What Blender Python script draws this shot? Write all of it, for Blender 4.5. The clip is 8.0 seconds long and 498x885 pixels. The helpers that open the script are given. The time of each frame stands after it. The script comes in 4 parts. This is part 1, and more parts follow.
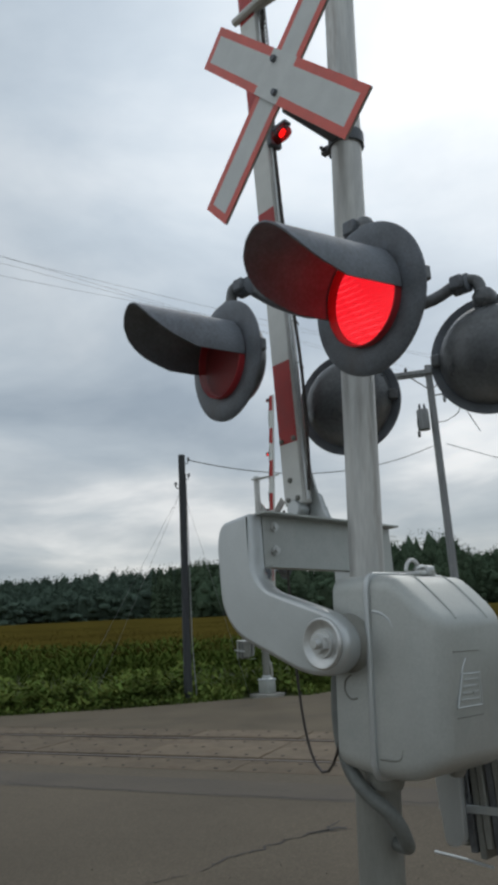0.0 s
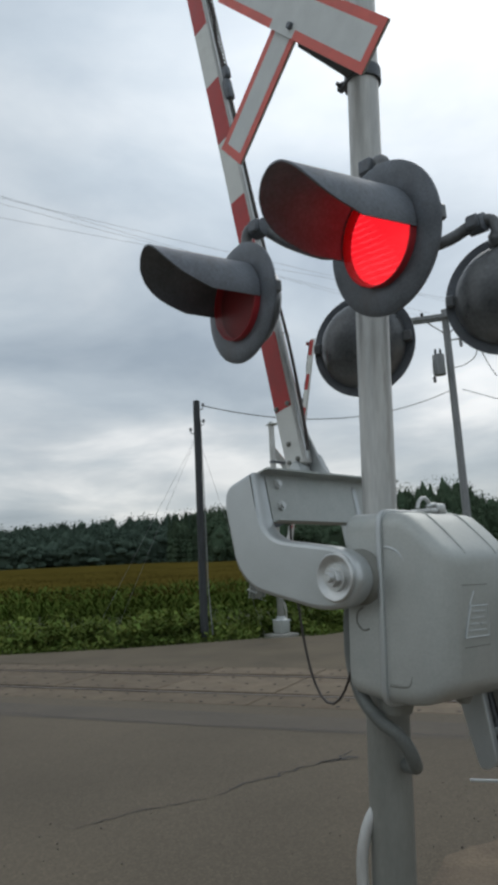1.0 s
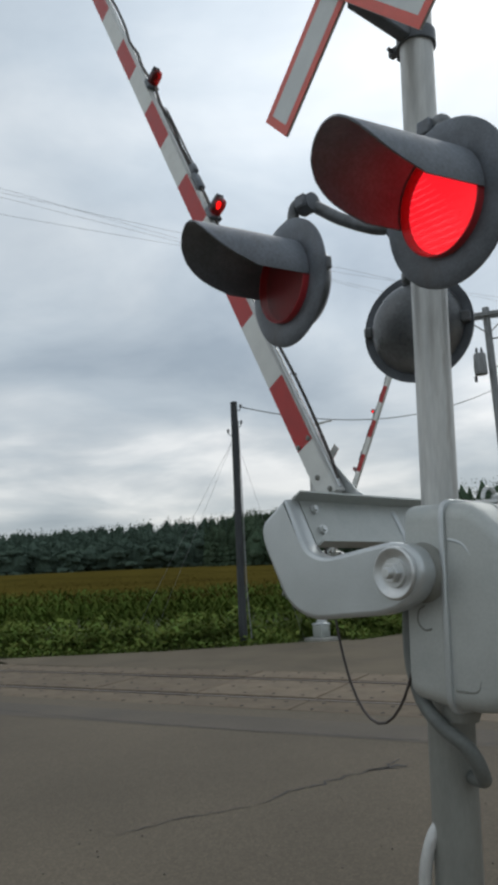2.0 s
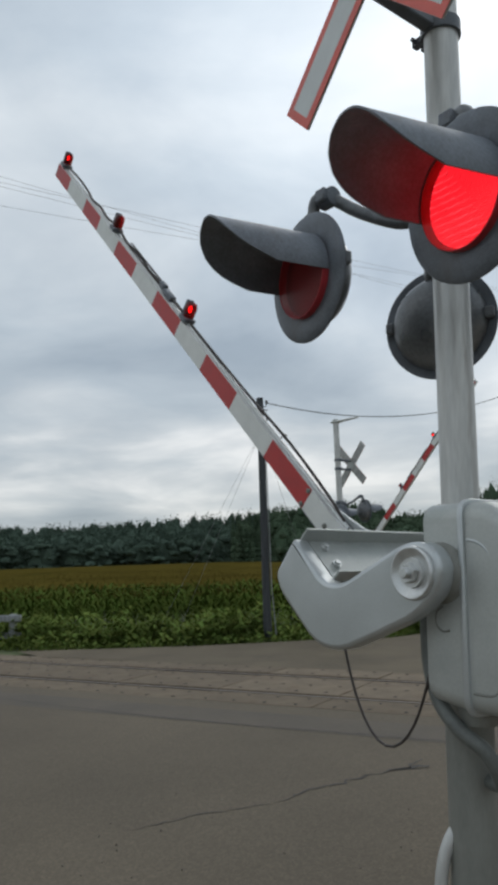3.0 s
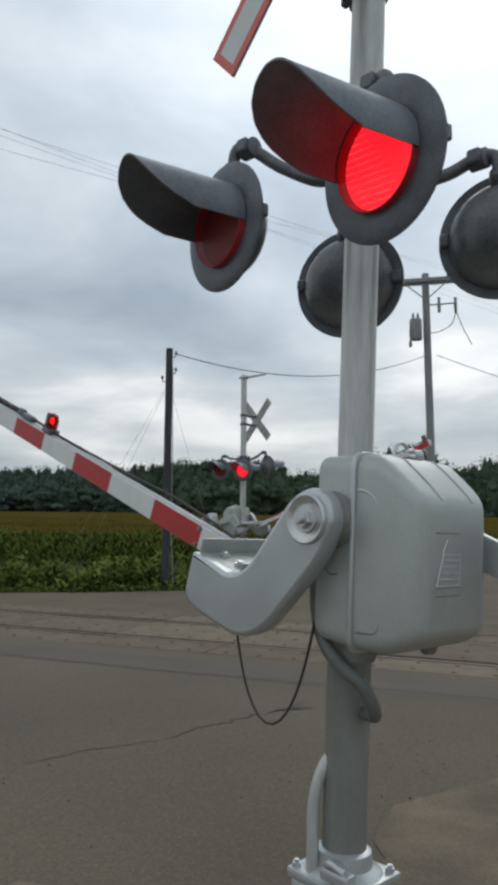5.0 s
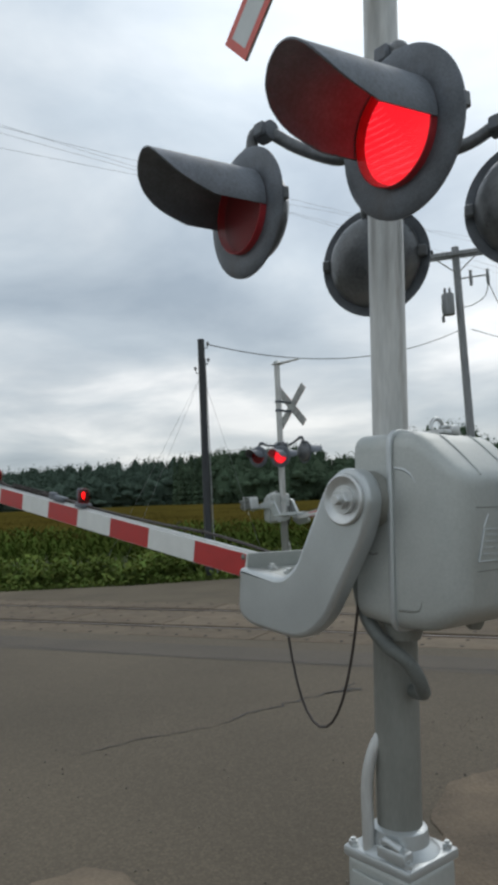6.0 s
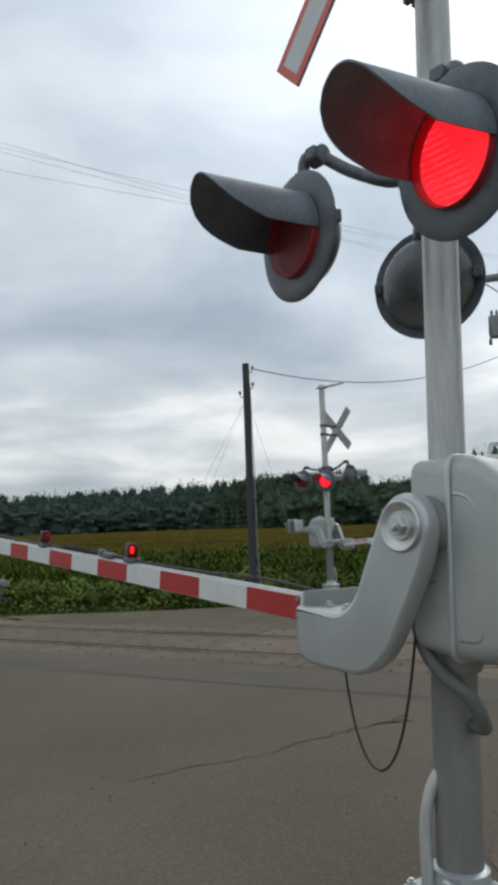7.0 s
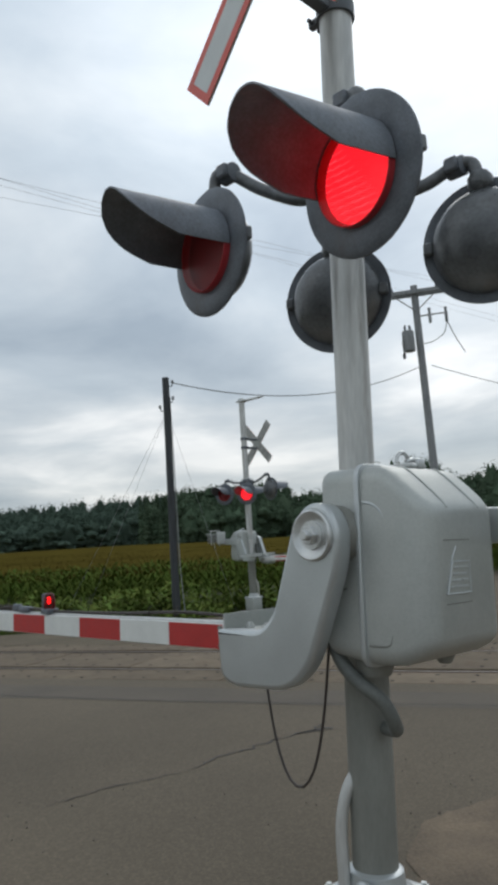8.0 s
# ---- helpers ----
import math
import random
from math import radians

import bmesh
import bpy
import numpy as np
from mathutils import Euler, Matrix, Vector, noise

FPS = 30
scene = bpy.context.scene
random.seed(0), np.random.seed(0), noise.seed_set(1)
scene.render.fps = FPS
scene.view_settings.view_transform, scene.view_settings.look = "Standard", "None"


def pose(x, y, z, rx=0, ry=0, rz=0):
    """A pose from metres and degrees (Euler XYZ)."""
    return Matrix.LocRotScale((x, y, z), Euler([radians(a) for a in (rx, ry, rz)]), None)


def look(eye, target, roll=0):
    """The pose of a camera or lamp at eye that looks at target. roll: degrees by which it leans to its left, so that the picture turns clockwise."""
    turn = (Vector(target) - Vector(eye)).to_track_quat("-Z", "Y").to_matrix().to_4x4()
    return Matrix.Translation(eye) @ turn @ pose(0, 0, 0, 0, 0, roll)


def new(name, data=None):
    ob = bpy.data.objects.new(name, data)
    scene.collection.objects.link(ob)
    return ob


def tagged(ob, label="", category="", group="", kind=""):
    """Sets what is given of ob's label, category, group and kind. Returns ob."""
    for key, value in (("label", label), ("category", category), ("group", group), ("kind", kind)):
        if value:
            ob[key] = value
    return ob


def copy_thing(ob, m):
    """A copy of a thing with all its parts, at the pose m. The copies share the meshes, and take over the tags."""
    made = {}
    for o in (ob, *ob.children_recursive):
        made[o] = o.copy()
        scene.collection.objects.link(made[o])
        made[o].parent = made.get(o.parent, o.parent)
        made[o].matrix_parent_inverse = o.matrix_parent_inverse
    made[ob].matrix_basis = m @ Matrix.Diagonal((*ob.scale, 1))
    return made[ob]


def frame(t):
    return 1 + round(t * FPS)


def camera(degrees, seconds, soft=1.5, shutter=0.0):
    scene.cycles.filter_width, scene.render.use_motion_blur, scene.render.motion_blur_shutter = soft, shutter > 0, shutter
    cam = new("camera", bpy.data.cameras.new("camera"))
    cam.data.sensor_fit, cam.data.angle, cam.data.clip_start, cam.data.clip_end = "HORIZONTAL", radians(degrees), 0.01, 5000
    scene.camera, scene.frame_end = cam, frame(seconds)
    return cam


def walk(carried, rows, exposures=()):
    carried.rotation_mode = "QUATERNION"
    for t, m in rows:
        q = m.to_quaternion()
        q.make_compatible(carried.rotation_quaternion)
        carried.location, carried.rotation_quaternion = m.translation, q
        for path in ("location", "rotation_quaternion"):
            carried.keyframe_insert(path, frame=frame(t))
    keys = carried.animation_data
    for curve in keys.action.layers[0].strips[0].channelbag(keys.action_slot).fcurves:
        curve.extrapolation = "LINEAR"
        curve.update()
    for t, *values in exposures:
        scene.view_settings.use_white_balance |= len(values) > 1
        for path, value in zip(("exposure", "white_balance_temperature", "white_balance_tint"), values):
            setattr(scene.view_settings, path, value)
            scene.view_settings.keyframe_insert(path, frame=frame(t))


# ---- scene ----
cam = camera(37.1, 8.0, soft=4.2)
PATH = [
    (0, (-0.376, -3.079, 1.769), (-0.4013, -1.1319, 2.2248), -2.88),
    (0.5, (-0.381, -3.144, 1.750), (-0.3934, -1.1689, 2.0631), -0.45),
    (1, (-0.381, -3.134, 1.734), (-0.4526, -1.1606, 2.0507), -2.73),
    (1.2, (-0.409, -3.098, 1.727), (-0.5500, -1.1288, 2.0489), -3.11),
    (2.3, (-0.444, -2.910, 1.698), (-0.6297, -0.9489, 2.0432), -2.04),
    (2.5, (-0.436, -2.905, 1.719), (-0.6468, -0.9502, 2.0833), -0.72),
    (3, (-0.406, -2.911, 1.706), (-0.6477, -0.9524, 2.0302), -1.85),
    (3.5, (-0.401, -2.937, 1.692), (-0.5635, -0.9741, 2.0386), 2.42),
    (4, (-0.409, -2.981, 1.677), (-0.4133, -0.9974, 1.9351), 2.32),
    (4.5, (-0.426, -2.985, 1.680), (-0.5329, -1.0057, 1.9460), 2.57),
    (4.7, (-0.417, -2.969, 1.674), (-0.4648, -0.9813, 1.8877), 2.14),
    (5.8, (-0.382, -2.994, 1.658), (-0.3790, -1.0023, 1.8389), -1.67),
    (6, (-0.388, -2.979, 1.657), (-0.4814, -0.9882, 1.8240), -2.47),
    (6.5, (-0.411, -2.944, 1.670), (-0.6041, -0.9658, 1.8898), -2.26),
    (7, (-0.427, -2.949, 1.663), (-0.6328, -0.9741, 1.8987), -2.14),
    (7.5, (-0.426, -2.966, 1.653), (-0.6251, -0.9860, 1.8588), -3.91),
    (8, (-0.394, -2.972, 1.654), (-0.3890, -0.9892, 1.9164), -3.65),
]
walk(cam, [(t, look(eye, target, roll)) for t, eye, target, roll in PATH], exposures=((0.0, -0.25), (1.0, -0.15), (2.5, -0.12), (4.5, -0.08), (6.0, 0.0), (8.0, 0.0)))

# ---- world, sun, exposure ----
world = bpy.data.worlds.new("overcast_sky")
scene.world = world
world.use_nodes = True
wn, wl = world.node_tree.nodes, world.node_tree.links
wn.clear()
SUN_EL, SUN_AZ = radians(40), radians(20)
w_out = wn.new("ShaderNodeOutputWorld")
w_bg = wn.new("ShaderNodeBackground")
w_sky = wn.new("ShaderNodeTexSky")
w_sky.sky_type, w_sky.sun_disc = "NISHITA", False
w_sky.sun_elevation, w_sky.sun_rotation = SUN_EL, SUN_AZ
w_co = wn.new("ShaderNodeTexCoord")
w_sep = wn.new("ShaderNodeSeparateXYZ")
wl.new(w_co.outputs["Generated"], w_sep.inputs[0])
# the cloud deck is flat: divide by height so that it crowds into bands at the horizon
w_h = wn.new("ShaderNodeMath"); w_h.operation = "ABSOLUTE"
wl.new(w_sep.outputs["Z"], w_h.inputs[0])
w_h2 = wn.new("ShaderNodeMath"); w_h2.operation = "ADD"; w_h2.inputs[1].default_value = 0.16
wl.new(w_h.outputs[0], w_h2.inputs[0])
w_div = []
for axis in "XY":
    d = wn.new("ShaderNodeMath"); d.operation = "DIVIDE"
    wl.new(w_sep.outputs[axis], d.inputs[0]); wl.new(w_h2.outputs[0], d.inputs[1])
    w_div.append(d)
w_vec = wn.new("ShaderNodeCombineXYZ")
wl.new(w_div[0].outputs[0], w_vec.inputs[0]); wl.new(w_div[1].outputs[0], w_vec.inputs[1])
w_vec.inputs[2].default_value = 3.7


def cloud_noise(scale, detail, rough):
    n = wn.new("ShaderNodeTexNoise")
    n.inputs["Scale"].default_value, n.inputs["Detail"].default_value = scale, detail
    n.inputs["Roughness"].default_value = rough
    n.inputs["Distortion"].default_value = 0.3
    wl.new(w_vec.outputs[0], n.inputs["Vector"])
    return n


def ramp(tree, source, stops):
    r = tree.nodes.new("ShaderNodeValToRGB")
    while len(r.color_ramp.elements) < len(stops):
        r.color_ramp.elements.new(0.5)
    for e, (p, c) in zip(r.color_ramp.elements, stops):
        e.position, e.color = p, (*c, 1)
    tree.links.new(source, r.inputs[0])
    return r


w_n1 = cloud_noise(0.42, 3, 0.5)
w_n3 = cloud_noise(1.25, 6, 0.50)
w_sum = wn.new("ShaderNodeMix")
w_sum.inputs[0].default_value = 0.58
wl.new(w_n1.outputs["Fac"], w_sum.inputs[2]); wl.new(w_n3.outputs["Fac"], w_sum.inputs[3])
w_deck = ramp(world.node_tree, w_sum.outputs[0], [(0.34, (0.38, 0.455, 0.525)), (0.45, (0.535, 0.61, 0.67)), (0.54, (0.71, 0.765, 0.80)), (0.63, (1.03, 1.05, 1.05))])
w_n2 = cloud_noise(2.6, 6, 0.6)
w_fine = ramp(world.node_tree, w_n2.outputs["Fac"], [(0.3, (0.92, 0.925, 0.935)), (0.7, (1.06, 1.055, 1.05))])
w_mul = wn.new("ShaderNodeMix"); w_mul.data_type, w_mul.blend_type = "RGBA", "MULTIPLY"
w_mul.inputs["Factor"].default_value = 1
wl.new(w_deck.outputs[0], w_mul.inputs[6]); wl.new(w_fine.outputs[0], w_mul.inputs[7])
w_blue = wn.new("ShaderNodeMix"); w_blue.data_type, w_blue.blend_type = "RGBA", "MIX"
w_sc = wn.new("ShaderNodeVectorMath"); w_sc.operation = "SCALE"; w_sc.inputs["Scale"].default_value = 0.10
wl.new(w_sky.outputs[0], w_sc.inputs[0])
w_blue.inputs["Factor"].default_value = 0.88
wl.new(w_sc.outputs[0], w_blue.inputs[6]); wl.new(w_mul.outputs[2], w_blue.inputs[7])
# the deck is thinner and brighter round the hidden sun
w_dot = wn.new("ShaderNodeVectorMath"); w_dot.operation = "DOT_PRODUCT"
w_dot.inputs[1].default_value = (math.sin(SUN_AZ) * math.cos(SUN_EL), math.cos(SUN_AZ) * math.cos(SUN_EL), math.sin(SUN_EL))
wl.new(w_co.outputs["Generated"], w_dot.inputs[0])
w_gl = wn.new("ShaderNodeMapRange")
w_gl.interpolation_type = "SMOOTHSTEP"
w_gl.inputs["From Min"].default_value, w_gl.inputs["From Max"].default_value = 0.80, 1.0
w_gl.inputs["To Min"].default_value, w_gl.inputs["To Max"].default_value = 1.0, 1.30
wl.new(w_dot.outputs["Value"], w_gl.inputs["Value"])
w_glow = wn.new("ShaderNodeVectorMath"); w_glow.operation = "SCALE"
# an overcast sky is brighter overhead than at the horizon
w_up = wn.new("ShaderNodeMapRange")
w_up.inputs["From Min"].default_value, w_up.inputs["From Max"].default_value = 0.0, 0.6
w_up.inputs["To Min"].default_value, w_up.inputs["To Max"].default_value = 0.77, 1.17
wl.new(w_h.outputs[0], w_up.inputs["Value"])
w_both = wn.new("ShaderNodeMath"); w_both.operation = "MULTIPLY"
wl.new(w_up.outputs[0], w_both.inputs[0]); wl.new(w_gl.outputs[0], w_both.inputs[1])
wl.new(w_blue.outputs[2], w_glow.inputs[0]); wl.new(w_both.outputs[0], w_glow.inputs["Scale"])
wl.new(w_glow.outputs[0], w_bg.inputs["Color"])
w_bg.inputs["Strength"].default_value = 1.04
wl.new(w_bg.outputs[0], w_out.inputs[0])

sun = new("sun", bpy.data.lights.new("sun", "SUN"))
sun.data.energy, sun.data.angle, sun.data.color = 0.55, radians(35), (1.0, 0.97, 0.93)
sun.matrix_world = look((0, 0, 20), (-math.sin(SUN_AZ) * math.cos(SUN_EL) * 5, -math.cos(SUN_AZ) * math.cos(SUN_EL) * 5, 20 - 5 * math.sin(SUN_EL)))
scene.view_settings.exposure = 0.0


# ---- materials ----
def material(name, colour, rough=0.6, metal=0.0, vary=0.15, grain=8.0, bump=0.0, bump_scale=60.0, second=None, stretch=(1, 1, 1), stain=0.0):
    """A surface of one paint or stuff: grain and blotches at two scales, bump, and a second colour that shows in patches."""
    m = bpy.data.materials.new(name)
    m.use_nodes = True
    t = m.node_tree
    n, l = t.nodes, t.links
    b = n["Principled BSDF"]
    co = n.new("ShaderNodeTexCoord")
    mp = n.new("ShaderNodeMapping")
    mp.inputs["Scale"].default_value = stretch
    l.new(co.outputs["Object"], mp.inputs[0])
    big = n.new("ShaderNodeTexNoise")
    big.inputs["Scale"].default_value, big.inputs["Detail"].default_value = grain, 6
    l.new(mp.outputs[0], big.inputs["Vector"])
    dark = [c * (1 - vary) for c in colour]
    light = [min(1, c * (1 + vary)) for c in colour]
    r = ramp(t, big.outputs["Fac"], [(0.32, dark), (0.68, light)])
    last = r.outputs[0]
    small = n.new("ShaderNodeTexNoise")
    small.inputs["Scale"].default_value, small.inputs["Detail"].default_value = bump_scale, 4
    l.new(mp.outputs[0], small.inputs["Vector"])
    fine = n.new("ShaderNodeMix"); fine.data_type, fine.blend_type = "RGBA", "MULTIPLY"
    fine.inputs["Factor"].default_value = 1
    rf = ramp(t, small.outputs["Fac"], [(0.3, [1 - vary * 0.7] * 3), (0.7, [1 + vary * 0.5] * 3)])
    l.new(last, fine.inputs[6]); l.new(rf.outputs[0], fine.inputs[7])
    last = fine.outputs[2]
    if second:
        patch = n.new("ShaderNodeTexNoise")
        patch.inputs["Scale"].default_value, patch.inputs["Detail"].default_value = grain * 0.45, 8
        patch.inputs["Roughness"].default_value = 0.65
        l.new(mp.outputs[0], patch.inputs["Vector"])
        pr = ramp(t, patch.outputs["Fac"], [(0.56 - stain * 0.1, (0, 0, 0)), (0.70 - stain * 0.1, (1, 1, 1))])
        mx = n.new("ShaderNodeMix"); mx.data_type = "RGBA"
        l.new(pr.outputs[0], mx.inputs["Factor"]); l.new(last, mx.inputs[6])
        mx.inputs[7].default_value = (*second, 1)
        last = mx.outputs[2]
    l.new(last, b.inputs["Base Color"])
    rr = n.new("ShaderNodeMapRange")
    rr.inputs["To Min"].default_value, rr.inputs["To Max"].default_value = max(0.05, rough - 0.1), min(1, rough + 0.1)
    l.new(big.outputs["Fac"], rr.inputs["Value"])
    l.new(rr.outputs[0], b.inputs["Roughness"])
    b.inputs["Metallic"].default_value = metal
    if bump:
        bp = n.new("ShaderNodeBump")
        bp.inputs["Strength"].default_value, bp.inputs["Distance"].default_value = bump, 0.01
        l.new(small.outputs["Fac"], bp.inputs["Height"])
        l.new(bp.outputs[0], b.inputs["Normal"])
    return m


def per_piece(m, spread):
    """Lets each piece of the material differ a little in brightness."""
    n, l = m.node_tree.nodes, m.node_tree.links
    b = n["Principled BSDF"]
    src = b.inputs["Base Color"].links[0].from_socket
    info = n.new("ShaderNodeObjectInfo")
    hsv = n.new("ShaderNodeHueSaturation")
    mr = n.new("ShaderNodeMapRange")
    mr.inputs["To Min"].default_value, mr.inputs["To Max"].default_value = 1 - spread, 1 + spread
    l.new(info.outputs["Random"], mr.inputs["Value"]); l.new(mr.outputs[0], hsv.inputs["Value"])
    l.new(src, hsv.inputs["Color"]); l.new(hsv.outputs[0], b.inputs["Base Color"])
    return m


def per_leaf(m, spread, hue=0.03):
    n, l = m.node_tree.nodes, m.node_tree.links
    b = n["Principled BSDF"]
    b.inputs["Specular IOR Level"].default_value = 0.0
    src = b.inputs["Base Color"].links[0].from_socket
    geo = n.new("ShaderNodeNewGeometry")
    hsv = n.new("ShaderNodeHueSaturation")
    for sock, span, mid in (("Value", spread, 1.0), ("Hue", hue, 0.5)):
        mr = n.new("ShaderNodeMapRange")
        mr.inputs["To Min"].default_value, mr.inputs["To Max"].default_value = mid - span, mid + span
        l.new(geo.outputs["Random Per Island"], mr.inputs["Value"]); l.new(mr.outputs[0], hsv.inputs[sock])
    l.new(src, hsv.inputs["Color"]); l.new(hsv.outputs[0], b.inputs["Base Color"])
    return m


SILVER = material("silver_paint", (0.455, 0.472, 0.450), 0.44, 0.4, 0.08, 4, 0.05, 90, second=(0.39, 0.42, 0.40))
CAST = material("cast_aluminium_paint", (0.52, 0.545, 0.545), 0.32, 0.55, 0.05, 6, 0.07, 110)
GALV = material("galvanised_pipe", (0.55, 0.55, 0.53), 0.45, 0.40, 0.14, 7, 0.10, 30, second=(0.36, 0.33, 0.30), stretch=(3, 3, 0.35))
POST = material("grey_painted_post", (0.235, 0.237, 0.213), 0.55, 0.15, 0.10, 6, 0.1, 60, stretch=(2, 2, 0.5))
BRIGHT = material("bright_zinc", (0.62, 0.63, 0.62), 0.36, 0.75, 0.08, 20, 0.1, 120)
# veiling glare is put into these two blacks: lighter and bluer than the paint
BLACK = material("matt_black_paint", (0.125, 0.140, 0.160), 0.5, 0.0, 0.25, 9, 0.08, 120, second=(0.11, 0.11, 0.115))
HOODIN = material("glare_lifted_black_hood", (0.165, 0.182, 0.207), 0.5, 0.0, 0.25, 6, 0.06, 90, second=(0.13, 0.13, 0.135))
DOME = material("weathered_black_housing", (0.125, 0.132, 0.138), 0.30, 0.1, 0.30, 7, 0.06, 60, second=(0.22, 0.21, 0.20))
RUBBER = material("grey_hose", (0.14, 0.15, 0.14), 0.5, 0, 0.15, 12, 0.1, 80)
CABLE = material("black_cable", (0.045, 0.035, 0.03), 0.55, 0, 0.2, 20)
REDSHEET = material("red_sheeting", (0.46, 0.030, 0.028), 0.45, 0, 0.08, 12, 0.03, 200)
ORANGERED = material("faded_red_border", (0.72, 0.135, 0.105), 0.5, 0, 0.10, 9, 0.03, 150)
WHITESHEET = material("white_sheeting", (0.72, 0.73, 0.70), 0.45, 0, 0.05, 9, 0.03, 200, second=(0.60, 0.60, 0.56))
GREYSHEET = material("dull_white_sheeting", (0.64, 0.66, 0.65), 0.5, 0, 0.06, 9, 0.03, 200)
BAREWOOD = material("weathered_board", (0.40, 0.40, 0.38), 0.7, 0, 0.2, 14, 0.2, 60, stretch=(1, 1, 0.2))
ARMWHITE = material("white_arm_paint", (0.68, 0.68, 0.66), 0.5, 0.1, 0.08, 8, 0.05, 120, second=(0.52, 0.52, 0.50))
POLEWOOD = material("creosoted_pole", (0.050, 0.054, 0.058), 0.8, 0, 0.3, 6, 0.4, 40, stretch=(4, 4, 0.3))
GREYWOOD = material("grey_pole", (0.26, 0.268, 0.275), 0.8, 0, 0.25, 6, 0.4, 40, stretch=(4, 4, 0.3))
STEEL = material("worn_rail_steel", (0.17, 0.145, 0.125), 0.55, 0.5, 0.2, 10, 0.1, 80)
RUST = material("rusty_rail_side", (0.055, 0.036, 0.028), 0.85, 0.1, 0.3, 12, 0.3, 80)
CONCRETE = per_piece(material("worn_concrete", (0.172, 0.136, 0.098), 0.85, 0, 0.18, 3, 0.35, 90, second=(0.118, 0.084, 0.057)), 0.14)
PEDESTAL = material("pedestal_concrete", (0.34, 0.33, 0.30), 0.85, 0, 0.15, 5, 0.4, 70)
HOLE_SHADE = material("hole_shade", (0.03, 0.025, 0.02), 0.9)
TAR = material("tar_crack", (0.045, 0.039, 0.033), 0.8, 0, 0.3, 20, 0.4, 60)


def glow(name, colour, strength, lines=False):
    m = bpy.data.materials.new(name)
    m.use_nodes = True
    n, l = m.node_tree.nodes, m.node_tree.links
    b = n["Principled BSDF"]
    b.inputs["Base Color"].default_value = (0.3, 0.01, 0.01, 1)
    b.inputs["Emission Color"].default_value = (*colour, 1)
    b.inputs["Emission Strength"].default_value = strength
    if lines:
        co = n.new("ShaderNodeTexCoord")
        mp = n.new("ShaderNodeMapping")
        mp.inputs["Rotation"].default_value = (0, radians(-32), 0)
        l.new(co.outputs["Object"], mp.inputs[0])
        wv = n.new("ShaderNodeTexWave")
        wv.bands_direction = "Z"
        wv.inputs["Scale"].default_value, wv.inputs["Distortion"].default_value = 16, 0.6
        l.new(mp.outputs[0], wv.inputs["Vector"])
        ns = n.new("ShaderNodeTexNoise")
        ns.inputs["Scale"].default_value = 9
        l.new(mp.outputs[0], ns.inputs["Vector"])
        mm = n.new("ShaderNodeMath"); mm.operation = "MULTIPLY"
        l.new(wv.outputs["Fac"], mm.inputs[0]); l.new(ns.outputs["Fac"], mm.inputs[1])
        r = ramp(m.node_tree, mm.outputs[0], [(0.50, colour), (0.62, (colour[0] * 1.2, colour[1] * 4 + 0.02, colour[2] * 3 + 0.02))])
        l.new(r.outputs[0], b.inputs["Emission Color"])
    return m


def red_glass(name, colour, clear, base=(0.34, 0.070, 0.075)):
    m = bpy.data.materials.new(name)
    m.use_nodes = True
    n, l = m.node_tree.nodes, m.node_tree.links
    b = n["Principled BSDF"]
    b.inputs["Base Color"].default_value = (*base, 1)
    b.inputs["Roughness"].default_value = 0.35
    tr = n.new("ShaderNodeBsdfTransparent")
    tr.inputs["Color"].default_value = (*colour, 1)
    mx = n.new("ShaderNodeMixShader")
    mx.inputs[0].default_value = clear
    l.new(b.outputs[0], mx.inputs[1]); l.new(tr.outputs[0], mx.inputs[2])
    l.new(mx.outputs[0], n["Material Output"].inputs["Surface"])
    co = n.new("ShaderNodeTexCoord")
    wv = n.new("ShaderNodeTexWave")
    wv.bands_direction = "X"
    wv.inputs["Scale"].default_value = 26
    l.new(co.outputs["Object"], wv.inputs["Vector"])
    bp = n.new("ShaderNodeBump")
    bp.inputs["Strength"].default_value, bp.inputs["Distance"].default_value = 0.12, 0.003
    l.new(wv.outputs["Fac"], bp.inputs["Height"]); l.new(bp.outputs[0], b.inputs["Normal"])
    return m


LAMP_ON = glow("lit_red_lamp", (1.0, 0.034, 0.062), 1.75, True)
LAMP_OFF = material("unlit_lamp_back", (0.30, 0.06, 0.06), 0.5, 0, 0.1, 8)
# the lamp's red glow on the rim is put into its colour
GLOW_RIM = material("glow_red_rim", (0.50, 0.045, 0.055), 0.4, 0, 0.1, 8)
SMALL_ON = glow("lit_arm_lamp", (1.0, 0.03, 0.03), 6.0)
LENS = red_glass("red_lens", (1.0, 0.40, 0.42), 0.62)
SMALL_LENS = red_glass("red_lamp_shell", (0.8, 0.12, 0.12), 0.5, (0.13, 0.018, 0.016))


# ---- mesh helpers ----
def finish(bm, smooth=True):
    bmesh.ops.remove_doubles(bm, verts=bm.verts, dist=1e-5)
    bmesh.ops.recalc_face_normals(bm, faces=bm.faces)
    for f in bm.faces:
        f.smooth = smooth
    if smooth:
        for e in bm.edges:
            if len(e.link_faces) == 2 and e.calc_face_angle(0) > radians(38):
                e.smooth = False
    return bm


def part(name, bm, mat, parent=None, label=""):
    """Links a bmesh as one mesh object under a thing or a part."""
    me = bpy.data.meshes.new(name)
    bm.to_mesh(me)
    bm.free()
    me.materials.append(mat)
    ob = new(name, me)
    ob.parent = parent
    return tagged(ob, label)


